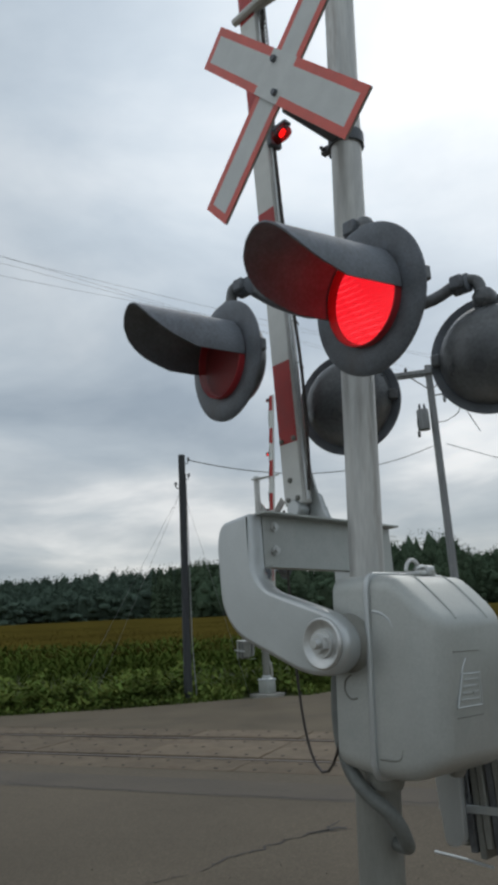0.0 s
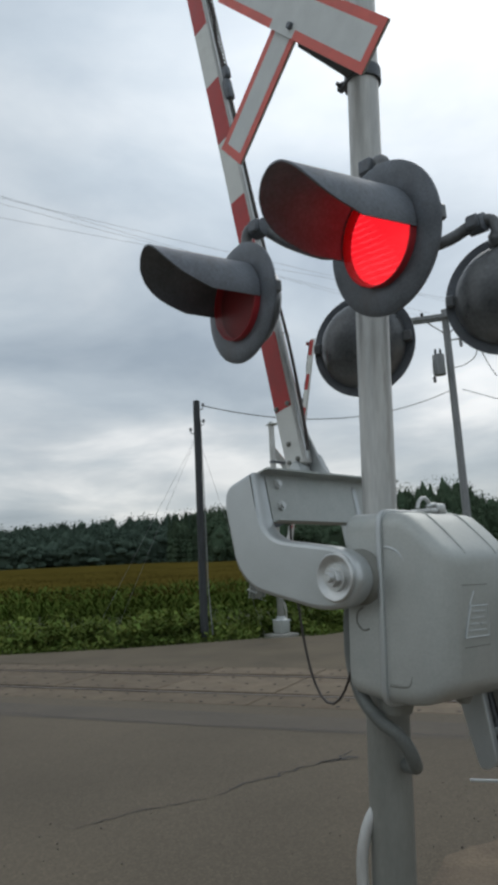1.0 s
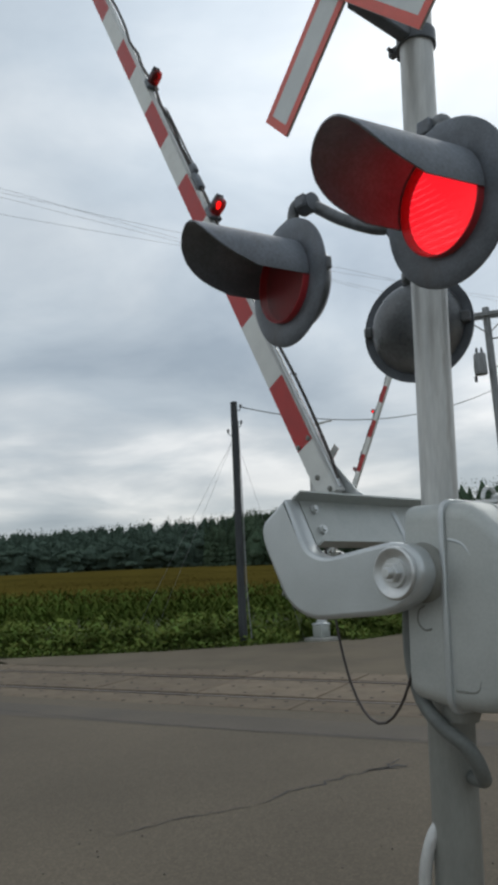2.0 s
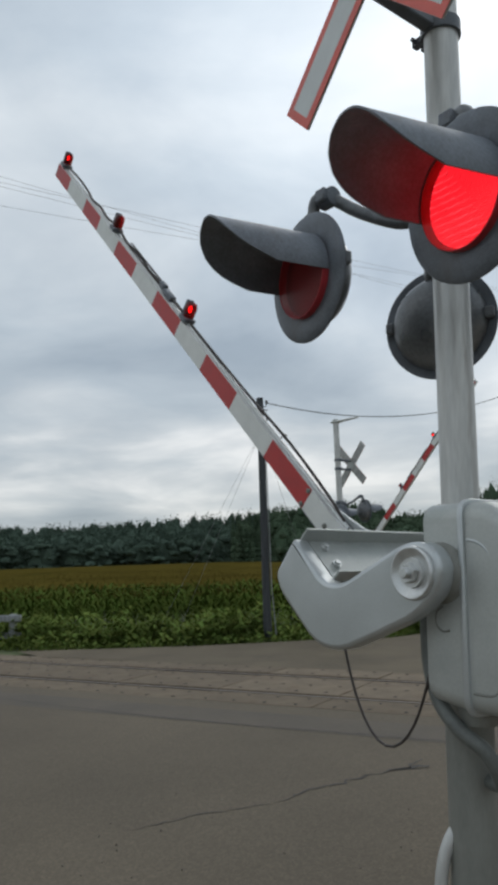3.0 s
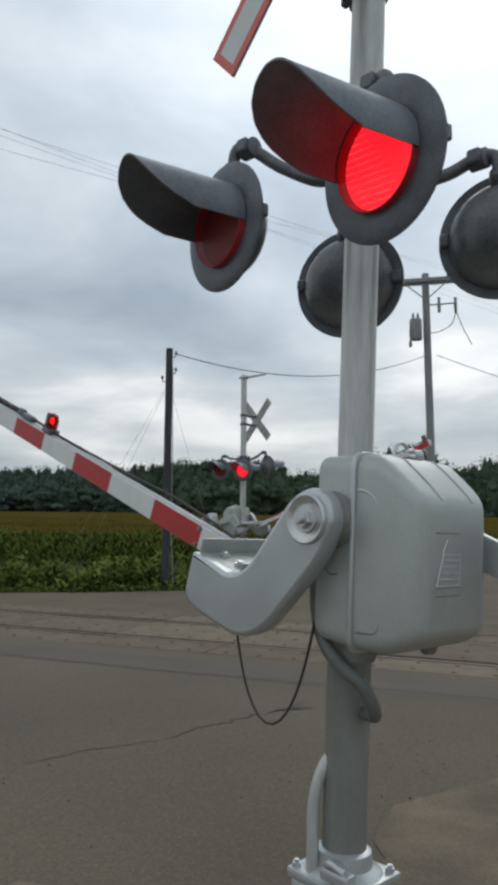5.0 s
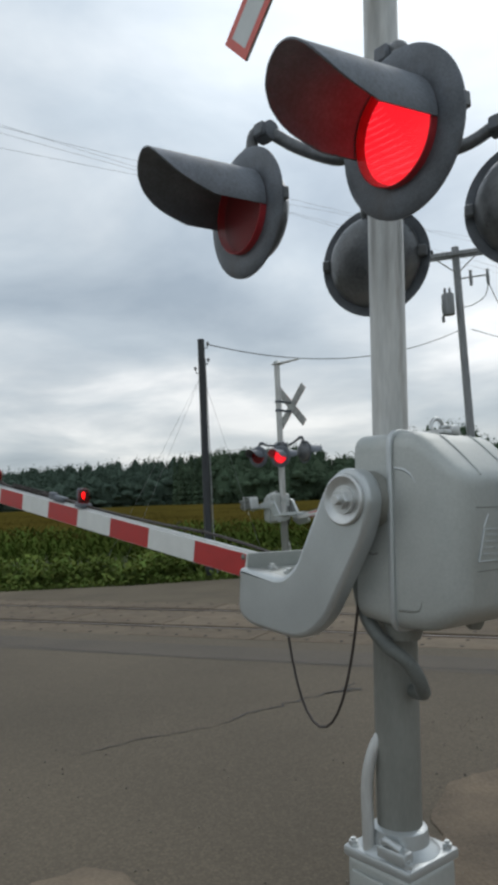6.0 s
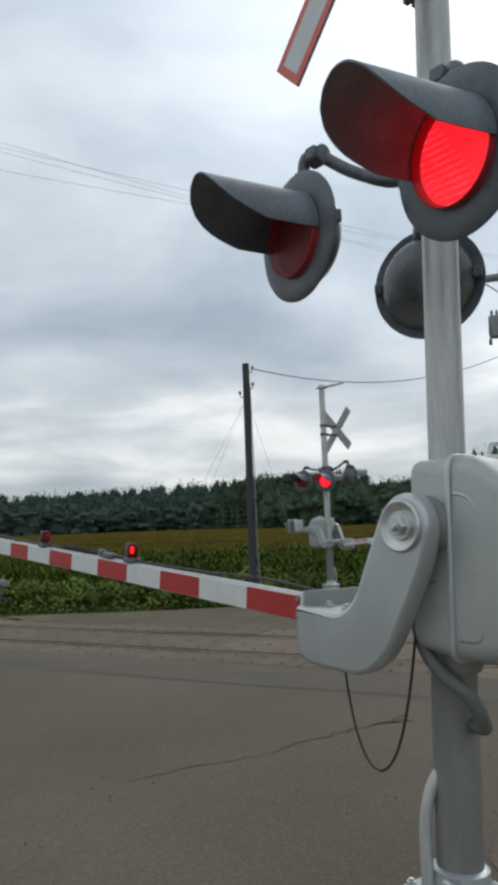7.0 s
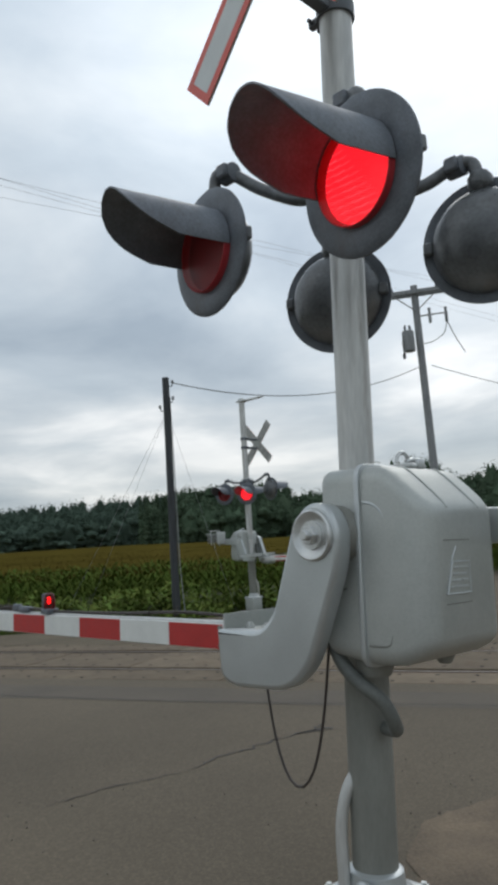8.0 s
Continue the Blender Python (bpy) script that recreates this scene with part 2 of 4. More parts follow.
def box(x0, x1, y0, y1, z0, z1, bevel=0.0, seg=2, bm=None):
    own = bm is None
    bm = bmesh.new()if own else bm
    r = bmesh.ops.create_cube(bm, size=1, matrix=Matrix.LocRotScale(((x0 + x1) / 2, (y0 + y1) / 2, (z0 + z1) / 2), None, (abs(x1 - x0), abs(y1 - y0), abs(z1 - z0))))
    if bevel:
        edges = list({e for v in r["verts"] for e in v.link_edges})
        bmesh.ops.bevel(bm, geom=edges, offset=bevel, segments=seg, affect="EDGES", profile=0.5)
    return finish(bm) if own else bm


def turned(m, bm):
    bmesh.ops.transform(bm, matrix=m, verts=bm.verts)
    return bm


def lathe(profile, n=40, axis="Z", bm=None, caps=True):
    """Turns (radius, height) pairs round an axis."""
    own = bm is None
    bm = bmesh.new() if own else bm
    rings = []
    for r, h in profile:
        ring = []
        for k in range(n if r > 1e-6 else 1):
            a = 2 * math.pi * k / n
            p = (r * math.cos(a), r * math.sin(a), h)
            if axis == "Y":
                p = (p[0], h, p[1])
            elif axis == "X":
                p = (h, p[0], p[1])
            ring.append(bm.verts.new(p))
        rings.append(ring)
    for a, b in zip(rings, rings[1:]):
        if len(a) == 1 and len(b) == 1:
            continue
        for k in range(n):
            q = (k + 1) % n
            vs = [a[0] if len(a) == 1 else a[k], b[0] if len(b) == 1 else b[k]]
            if len(b) > 1:
                vs.append(b[q])
            if len(a) > 1:
                vs.append(a[q])
            bm.faces.new(vs)
    for ring in (rings[0], rings[-1]):
        if caps and len(ring) > 1 and rings[0] is not rings[-1]:
            bm.faces.new(ring)
    return finish(bm) if own else bm


def tube(points, r, n=12, bm=None, smooth_steps=0):
    """A round rod or pipe along a line of points."""
    own = bm is None
    bm = bmesh.new() if own else bm
    pts = [Vector(p) for p in points]
    if smooth_steps:
        fine = []
        ext = [2 * pts[0] - pts[1]] + pts + [2 * pts[-1] - pts[-2]]
        for i in range(1, len(ext) - 2):
            p0, p1, p2, p3 = ext[i - 1:i + 3]
            for k in range(smooth_steps):
                u = k / smooth_steps
                fine.append(0.5 * (2 * p1 + (p2 - p0) * u + (2 * p0 - 5 * p1 + 4 * p2 - p3) * u * u + (3 * p1 - p0 - 3 * p2 + p3) * u ** 3))
        pts = fine + [pts[-1]]
    rings, side = [], None
    for i, p in enumerate(pts):
        t = (pts[min(i + 1, len(pts) - 1)] - pts[max(i - 1, 0)]).normalized()
        if side is None:
            side = t.orthogonal().normalized()
        side = (side - t * side.dot(t)).normalized()
        up = t.cross(side)
        rr = r[i] if isinstance(r, (list, tuple)) else r
        rings.append([bm.verts.new(p + rr * (math.cos(2 * math.pi * k / n) * side + math.sin(2 * math.pi * k / n) * up)) for k in range(n)])
    for a, b in zip(rings, rings[1:]):
        for k in range(n):
            bm.faces.new((a[k], a[(k + 1) % n], b[(k + 1) % n], b[k]))
    bm.faces.new(rings[0]); bm.faces.new(rings[-1])
    return finish(bm) if own else bm


def rounded(points, radii, steps=6):
    """Rounds the corners of a closed outline."""
    out, n = [], len(points)
    for i in range(n):
        p, a, b = (Vector(points[j % n]) for j in (i, i - 1, i + 1))
        r = radii[i] if isinstance(radii, (list, tuple)) else radii
        if r < 1e-6:
            out.append(p)
            continue
        u, v = (a - p), (b - p)
        d = min(r, u.length * 0.49, v.length * 0.49)
        s, e = p + u.normalized() * d, p + v.normalized() * d
        for k in range(steps + 1):
            f = k / steps
            out.append((1 - f) ** 2 * s + 2 * f * (1 - f) * p + f * f * e)
    return out


def plate(outline, y0, y1, bevel=0.0, seg=2, bm=None):
    """An outline in x and z, drawn out from y0 to y1."""
    own = bm is None
    bm = bmesh.new() if own else bm
    front = [bm.verts.new((p[0], y0, p[1])) for p in outline]
    back = [bm.verts.new((p[0], y1, p[1])) for p in outline]
    caps = [bm.faces.new(front), bm.faces.new(back)]
    n = len(outline)
    for k in range(n):
        bm.faces.new((front[k], front[(k + 1) % n], back[(k + 1) % n], back[k]))
    if bevel:
        edges = {e for f in caps for e in f.edges}
        bmesh.ops.recalc_face_normals(bm, faces=bm.faces)
        bmesh.ops.bevel(bm, geom=list(edges), offset=bevel, segments=seg, affect="EDGES", profile=0.5)
    if own:
        finish(bm)
        for f in bm.faces:
            if abs(f.normal.y) > 0.9995:
                f.smooth = False
    return bm


def empty(name, m, label, category, group="", kind=""):
    ob = new(name)
    ob.matrix_basis = m
    return tagged(ob, label, category, group, kind)


# ---- ground, road and track ----
def sheet(name, rows, mat, label, z=0.0, parent=None):
    """A flat sheet from an outline in x and y."""
    bm = bmesh.new()
    bm.faces.new([bm.verts.new((x, y, z)) for x, y in rows])
    bmesh.ops.triangulate(bm, faces=bm.faces)
    bmesh.ops.recalc_face_normals(bm, faces=bm.faces)
    for f in bm.faces:
        if f.normal.z < 0:
            f.normal_flip()
    return tagged(part(name, bm, mat, parent, label), kind="structure")


def ground_material():
    m = material("grassy_earth", (0.085, 0.105, 0.035), 0.95, 0, 0.3, 0.35, 0.6, 9, second=(0.12, 0.10, 0.06))
    return m


def asphalt_material():
    m = material("old_asphalt", (0.131, 0.108, 0.080), 0.9, 0, 0.14, 0.45, 0.40, 85, second=(0.108, 0.090, 0.067))
    n, l = m.node_tree.nodes, m.node_tree.links
    b = n["Principled BSDF"]
    src = b.inputs["Base Color"].links[0].from_socket
    co = n.new("ShaderNodeTexCoord")
    vo = n.new("ShaderNodeTexVoronoi")
    vo.inputs["Scale"].default_value = 70
    l.new(co.outputs["Object"], vo.inputs["Vector"])
    r = ramp(m.node_tree, vo.outputs["Color"], [(0.25, (0.62, 0.62, 0.62)), (0.6, (1, 1, 1)), (0.85, (1.55, 1.5, 1.42))])
    mx = n.new("ShaderNodeMix"); mx.data_type, mx.blend_type = "RGBA", "MULTIPLY"
    mx.inputs["Factor"].default_value = 0.30
    l.new(src, mx.inputs[6]); l.new(r.outputs[0], mx.inputs[7])
    l.new(mx.outputs[2], b.inputs["Base Color"])
    b.inputs["Specular IOR Level"].default_value = 0.2
    return m


tagged(sheet("ground", [(-900, -300), (900, -300), (900, 1500), (-900, 1500)], ground_material(), "grassy earth of the fields", -0.06), kind="structure")
ASPHALT = asphalt_material()
APRON = material("dusty_asphalt", (0.142, 0.117, 0.084), 0.9, 0, 0.14, 0.8, 0.5, 90, second=(0.095, 0.083, 0.066))
for dusty in (APRON, CONCRETE, RUST):
    dusty.node_tree.nodes["Principled BSDF"].inputs["Specular IOR Level"].default_value = 0.12
TU, TN = Vector((0.924, -0.383)), Vector((0.383, 0.924))   # along the track and across it


def track(s, d):
    p = TU * s + TN * d
    return p.x, p.y


sheet("road", [track(-22, 5.48), track(-22, -25), track(22, -25), track(22, 5.48)], ASPHALT, "worn grey asphalt road before the crossing")
far_edge = [(-7.6, 13.0), (-4.0, 13.35), (-2.6, 13.7), (-1.1, 14.2), (0.5, 14.35), (2.6, 16.6), (12, 29), (60, 82), (75, 82), (30, 30), (16, 10)]
sheet("road", [track(-10.8, 8.5)] + far_edge + [track(14, 8.5)], APRON, "dusty asphalt road beyond the crossing", 0.0)

crossing = empty("crossing_surface", pose(0, 0, 0), "worn concrete panels between the rails of a level crossing", "level crossing", kind="structure")


def rail(d, name):
    outline = [(-0.07, -0.16), (0.07, -0.16), (0.07, -0.15), (0.012, -0.13), (0.012, -0.05), (0.036, -0.04), (0.036, -0.004), (0.028, 0.004), (-0.028, 0.004), (-0.036, -0.004), (-0.036, -0.04), (-0.012, -0.05), (-0.012, -0.13), (-0.07, -0.15)]
    ob = part(name, plate(outline, -22, 22), STEEL, None, "worn steel rail set in the crossing")
    ob.data.materials.append(RUST)
    for f in ob.data.polygons:
        f.material_index = 0 if f.normal.z > 0.9 and f.center.z > 0 else 1
    ob.matrix_basis = Matrix.Translation((*(TN * d), -0.008)) @ pose(0, 0, 0, 0, 0, -22.5 - 90)
    tagged(ob, category="rail", kind="structure")


rail(6.235, "rail")
rail(7.725, "rail")
# flangeway floor below the panels
sheet("track_bed", [track(-22, 5.47), track(22, 5.47), track(22, 8.51), track(-22, 8.51)], RUST, "dark dirty flangeway floor", -0.045)


def panel_mesh(length, width, holes):
    bm = bmesh.new()
    box(-length / 2 + 0.008, length / 2 - 0.008, -width / 2, width / 2, -0.09, 0.0, 0.008, 1, bm)
    finish(bm)
    me = bpy.data.meshes.new("panel")
    bm.to_mesh(me); bm.free()
    me.materials.append(CONCRETE)
    bm = bmesh.new()
    # flat dark discs stand in for the shade inside the bolt holes
    for hx in (-0.36, -0.12, 0.12, 0.36):
        for hy in holes:
            bmesh.ops.create_cone(bm, cap_ends=True, segments=10, radius1=0.025, radius2=0.025, depth=0.006, matrix=pose(hx * length, hy, 0.0005))
    hm = bpy.data.meshes.new("bolt_hole")
    bm.to_mesh(hm); bm.free()
    hm.materials.append(HOLE_SHADE)
    return me, hm


for d0, d1, holes in ((5.49, 6.13, (-0.2, 0.18)), (6.36, 7.60, (-0.46, 0.0, 0.46)), (7.83, 8.48, (-0.18, 0.2))):
    me, hm = panel_mesh(1.83, d1 - d0, holes)
    for k in range(-9, 9):
        s = (k + 0.5) * 1.83 + 0.4
        ob = new("panel", me)
        ob.parent = crossing
        ob.matrix_basis = Matrix.Translation((*track(s, (d0 + d1) / 2), random.uniform(-0.004, 0.006))) @ pose(0, 0, 0, random.uniform(-0.25, 0.25), random.uniform(-0.2, 0.2), -22.5)
        oh = new("bolt_holes", hm)
        oh.parent = ob
        oh.matrix_basis = pose(0, 0, 0.001)


# cracks in the asphalt: low ridged strips of tar
def crack(points, width, name="crack", jitter=0.03):
    rnd = random.Random(len(points) * 7 + int(width * 1000))
    pts = []
    for (ax, ay), (bx, by) in zip(points, points[1:]):
        n = max(2, int(math.hypot(bx - ax, by - ay) / 0.06))
        for k in range(n):
            f = k / n
            pts.append((ax + (bx - ax) * f + rnd.uniform(-jitter, jitter), ay + (by - ay) * f + rnd.uniform(-jitter, jitter)))
    bm = bmesh.new()
    prev = None
    for i, (x, y) in enumerate(pts):
        q = pts[min(i + 1, len(pts) - 1)]
        o = pts[max(i - 1, 0)]
        t = Vector((q[0] - o[0], q[1] - o[1])).normalized()
        w = width * rnd.uniform(0.3, 1.25) * min(1, 4 * min(i + 1, len(pts) - i) / len(pts) + 0.15)
        a = bm.verts.new((x - t.y * w, y + t.x * w, 0.004))
        b = bm.verts.new((x + t.y * w, y - t.x * w, 0.004))
        if prev:
            bm.faces.new((prev[1], b, a, prev[0]))
        prev = (a, b)
    tagged(part(name, bm, TAR, None, "dark crack across the old asphalt"), category="crack", kind="structure")


crack([(-9.5, 9.2), (-6.0, 7.6), (-3.09, 6.05), (-1.35, 5.29), (0.39, 4.65), (1.7, 4.2), (6, 2.4)], 0.012, jitter=0.03)
crack([(-0.96, 2.81), (-0.67, 3.17), (-0.31, 3.49), (0.0, 3.68), (0.3, 3.73)], 0.012, jitter=0.045)
crack([(-0.12, 3.60), (0.10, 3.74), (0.26, 3.72)], 0.034)
crack([(0.0, 3.66), (0.05, 3.85), (0.22, 4.0)], 0.012)
crack([(-1.9, 2.2), (-1.4, 2.55), (-0.96, 2.81)], 0.007)
sheet("road_patch", [(-9, 8.35), (-3.05, 5.95), (0.4, 4.55), (6, 2.3), (6.3, 2.88), (0.7, 5.18), (-9, 9.18)], material("dark_asphalt_patch", (0.098, 0.080, 0.060), 0.9, 0, 0.15, 1.2, 0.5, 90), "darker asphalt strip beside the concrete panels", 0.002)


def ragged(points, step=0.04, depth=0.05):
    """Breaks a closed outline into short uneven steps, as loose dirt ends on asphalt."""
    out = []
    for a, b in zip(points, points[1:] + points[:1]):
        a, b = Vector((a[0], a[1])), Vector((b[0], b[1]))
        side = Vector((-(b - a).y, (b - a).x))
        if side.length < 1e-6:
            continue
        side.normalize()
        k = max(1, int((b - a).length / step))
        for i in range(k):
            p = a.lerp(b, i / k)
            p = p + side * depth * (noise.noise(Vector((p.x * 3, p.y * 3, 1))) + 0.5 * noise.noise(Vector((p.x * 11, p.y * 11, 2))))
            out.append((p.x, p.y))
    return out


# dirt verge at the foot of the mast
DIRT = material("brown_gravel_dirt", (0.155, 0.116, 0.078), 0.95, 0, 0.30, 2.2, 0.9, 60, second=(0.135, 0.112, 0.086))
sheet("dirt_verge", ragged(rounded([(0.22, 0.35), (0.30, 1.15), (0.55, 1.55), (0.85, 1.80), (1.4, 2.1), (3.5, 2.2), (5, -2), (0.4, -2.5), (0.0, -1.0), (0.05, 0.0)], 0.2), 0.05, 0.07), DIRT, "brown gravelly dirt at the roadside", 0.006)


DIRT2 = material("pale_sand", (0.19, 0.145, 0.10), 0.95, 0, 0.2, 4, 0.5, 70)


def pebbles():
    rnd = random.Random(5)
    bm = bmesh.new()
    for _ in range(520):
        x, y = rnd.uniform(-2.2, 2.6), rnd.uniform(-0.4, 3.0)
        if x < 0.2 and rnd.random() < 0.72:
            continue
        s = rnd.uniform(0.003, 0.009)
        bmesh.ops.create_icosphere(bm, subdivisions=1, radius=s, matrix=pose(x, y, s * 0.4, rnd.uniform(0, 90), rnd.uniform(0, 90), 0) @ Matrix.Diagonal((1, rnd.uniform(0.6, 1), rnd.uniform(0.5, 0.8), 1)))
    m = material("loose_gravel", (0.17, 0.15, 0.125), 0.9, 0, 0.2, 6)
    tagged(part("loose_gravel", bm, per_leaf(m, 0.3, 0.02), None, "loose grey gravel scattered on the asphalt and dirt"), category="gravel", kind="stuff")


pebbles()
sheet("sand_patch", ragged(rounded([(-1.75, -0.4), (-1.62, 0.46), (-1.35, 0.60), (-1.12, 0.52), (-0.95, -0.3)], 0.1), 0.04, 0.06), DIRT2, "pale sandy patch on the asphalt", 0.005)

# ---- the crossing signals ----
HUB_X, HUB_Y, HUB_Z = 0.056, 0.0, 1.653
NEAR = pose(-0.015, 0, 0.37, 0, 2.0, 0) @ pose(0, 0, -0.37, 0, 0, -46)
FAR = pose(-0.47, 15.0, 0, 0, 0, 134)
# each head: place on the signal, turn, tilt, phase of flashing
HEADS = [(0.419, -0.470, 2.841, -8.4, 4.6, 0), (-0.460, -0.375, 2.869, -8.7, 2.3, 1), (0.46, 0.33, 2.81, 196, 0, 1), (-0.30, 0.31, 2.76, 200, 0, 0)]


VISOR_PHI = [0, 25, 45, 62, 75, 85, 92, 97]
VISOR_LEN = [0.428, 0.424, 0.412, 0.385, 0.345, 0.295, 0.235, 0.190]


def hood_mesh():
    """A half-round visor: longest overhead, swept back along both sides to a level lower edge."""
    bm = bmesh.new()
    R, n, m = 0.166, 40, 14
    for inner in (0, 1):
        r0 = R - 0.006 * inner
        grid = []
        for i in range(n + 1):
            deg = -97 + 194 * i / n
            phi = radians(deg)
            ln = float(np.interp(abs(deg), VISOR_PHI, VISOR_LEN)) + 0.028 * math.sin(phi)
            row = []
            for j in range(m + 1):
                s = ln * j / m
                r = r0 * (1.02 - 0.02 * j / m)
                row.append(bm.verts.new((r * math.sin(phi), -s, r * math.cos(phi))))
            grid.append(row)
        for i in range(n):
            for j in range(m):
                bm.faces.new((grid[i][j], grid[i + 1][j], grid[i + 1][j + 1], grid[i][j + 1]))
        rim = [grid[i][m] for i in range(n + 1)]
        sides = [grid[0], grid[n]]
        if not inner:
            keep = (rim, sides)
    for a, b in ((keep[0], rim), (keep[1][0], sides[0]), (keep[1][1], sides[1])):
        for k in range(len(a) - 1):
            bm.faces.new((a[k], a[k + 1], b[k + 1], b[k]))
    return finish(bm)


def signal_head(parent, x, y, z, turn, tilt, phase):
    head = part("signal_head", lathe([(0.149, 0.008), (0.20, 0.0), (0.243, 0.004), (0.254, 0.012), (0.254, 0.020), (0.235, 0.018), (0.160, 0.012), (0.149, 0.008)], 56, "Y", caps=False), BLACK, parent, "flat black round background of a flashing crossing light")
    head.matrix_basis = pose(x, y, z, 0, 0, turn) @ pose(0, 0, 0, tilt, 0, 0) @ Matrix.Scale(1.075 if y < 0 else 1.02, 4)
    bm = lathe([(0.212, 0.016), (0.214, 0.026), (0.210, 0.038), (0.195, 0.072), (0.168, 0.105), (0.126, 0.132), (0.070, 0.148), (0.0, 0.153)], 48, "Y", caps=False)
    box(0.205, 0.245, 0.022, 0.055, -0.02, 0.03, 0.006, 1, bm)
    box(-0.245, -0.205, 0.022, 0.055, -0.02, 0.03, 0.006, 1, bm)
    part("housing", bm, DOME, head, "domed black lamp housing with faded streaks")
    part("hood", hood_mesh(), HOODIN, head, "long black half-round visor over the lens")
    part("bezel", lathe([(0.161, 0.006), (0.161, -0.020), (0.159, -0.022), (0.157, -0.020), (0.150, 0.008)], 48, "Y", caps=False), GLOW_RIM, head, "rim of the lens, coloured as if lit red by the lamp")
    part("lens", lathe([(0.0, -0.036), (0.06, -0.034), (0.11, -0.029), (0.1575, -0.0205)], 48, "Y", caps=False), LENS, head, "ribbed red lens")
    # added slats, lit on one side: their turning together stands in for flashing
    for k in range(14):
        z = -0.182 + 0.028 * k
        half = math.sqrt(0.209 ** 2 - (abs(z) + 0.0138) ** 2)
        ob = part("reflector_slat", box(-half, half, -0.0012, 0.0012, -0.0138, 0.0138), LAMP_ON, head, "added turning slat, one side glowing red, for the flashing")
        ob.data.materials.append(LAMP_OFF)
        for f in ob.data.polygons:
            f.material_index = 0 if f.center.y < -0.001 else 1
        ob.matrix_basis = pose(0, 0.030, 0, 0, -32, 0) @ pose(0, 0, z)
        ob["phase"] = phase
    # fitting on top by which it hangs
    part("top_fitting", lathe([(0.0, 0.205), (0.035, 0.205), (0.05, 0.225), (0.05, 0.262), (0.034, 0.285), (0.0, 0.285)], 20, "Z"), DOME, head).matrix_basis = pose(0, 0.055, -0.02)
    return head


def blade(parent, angle, y, backing):
    L, W, B = 1.30, 0.205, 0.038
    b = part("crossbuck_blade", box(-L / 2, L / 2, y, y + 0.012, -W / 2, W / 2, 0.002, 1), backing, parent, "reflective white blade with faded red border")
    b.matrix_basis = pose(0, 0, 0, 0, angle, 0)
    part("white_face", box(-L / 2 + B, L / 2 - B, y - 0.0035, y, -W / 2 + B, W / 2 - B), GREYSHEET, b)
    # where the blades cross, the white runs on from one into the other
    part("white_face", box(-W / 2, W / 2, y - 0.003, y, -W / 2, W / 2), GREYSHEET, b)
    bm = bmesh.new()
    for x0, x1, z0, z1 in ((-L / 2, -L / 2 + B, -W / 2 + B, W / 2 - B), (L / 2 - B, L / 2, -W / 2 + B, W / 2 - B)):
        box(x0, x1, y - 0.003, y, z0, z1, bm=bm)
    for x0, x1 in ((-L / 2, -W / 2), (W / 2, L / 2)):
        for z0, z1 in ((W / 2 - B, W / 2), (-W / 2, -W / 2 + B)):
            box(x0, x1, y - 0.003, y, z0, z1, bm=bm)
    part("red_border", finish(bm), ORANGERED, b, "faded red border strip")
    return b


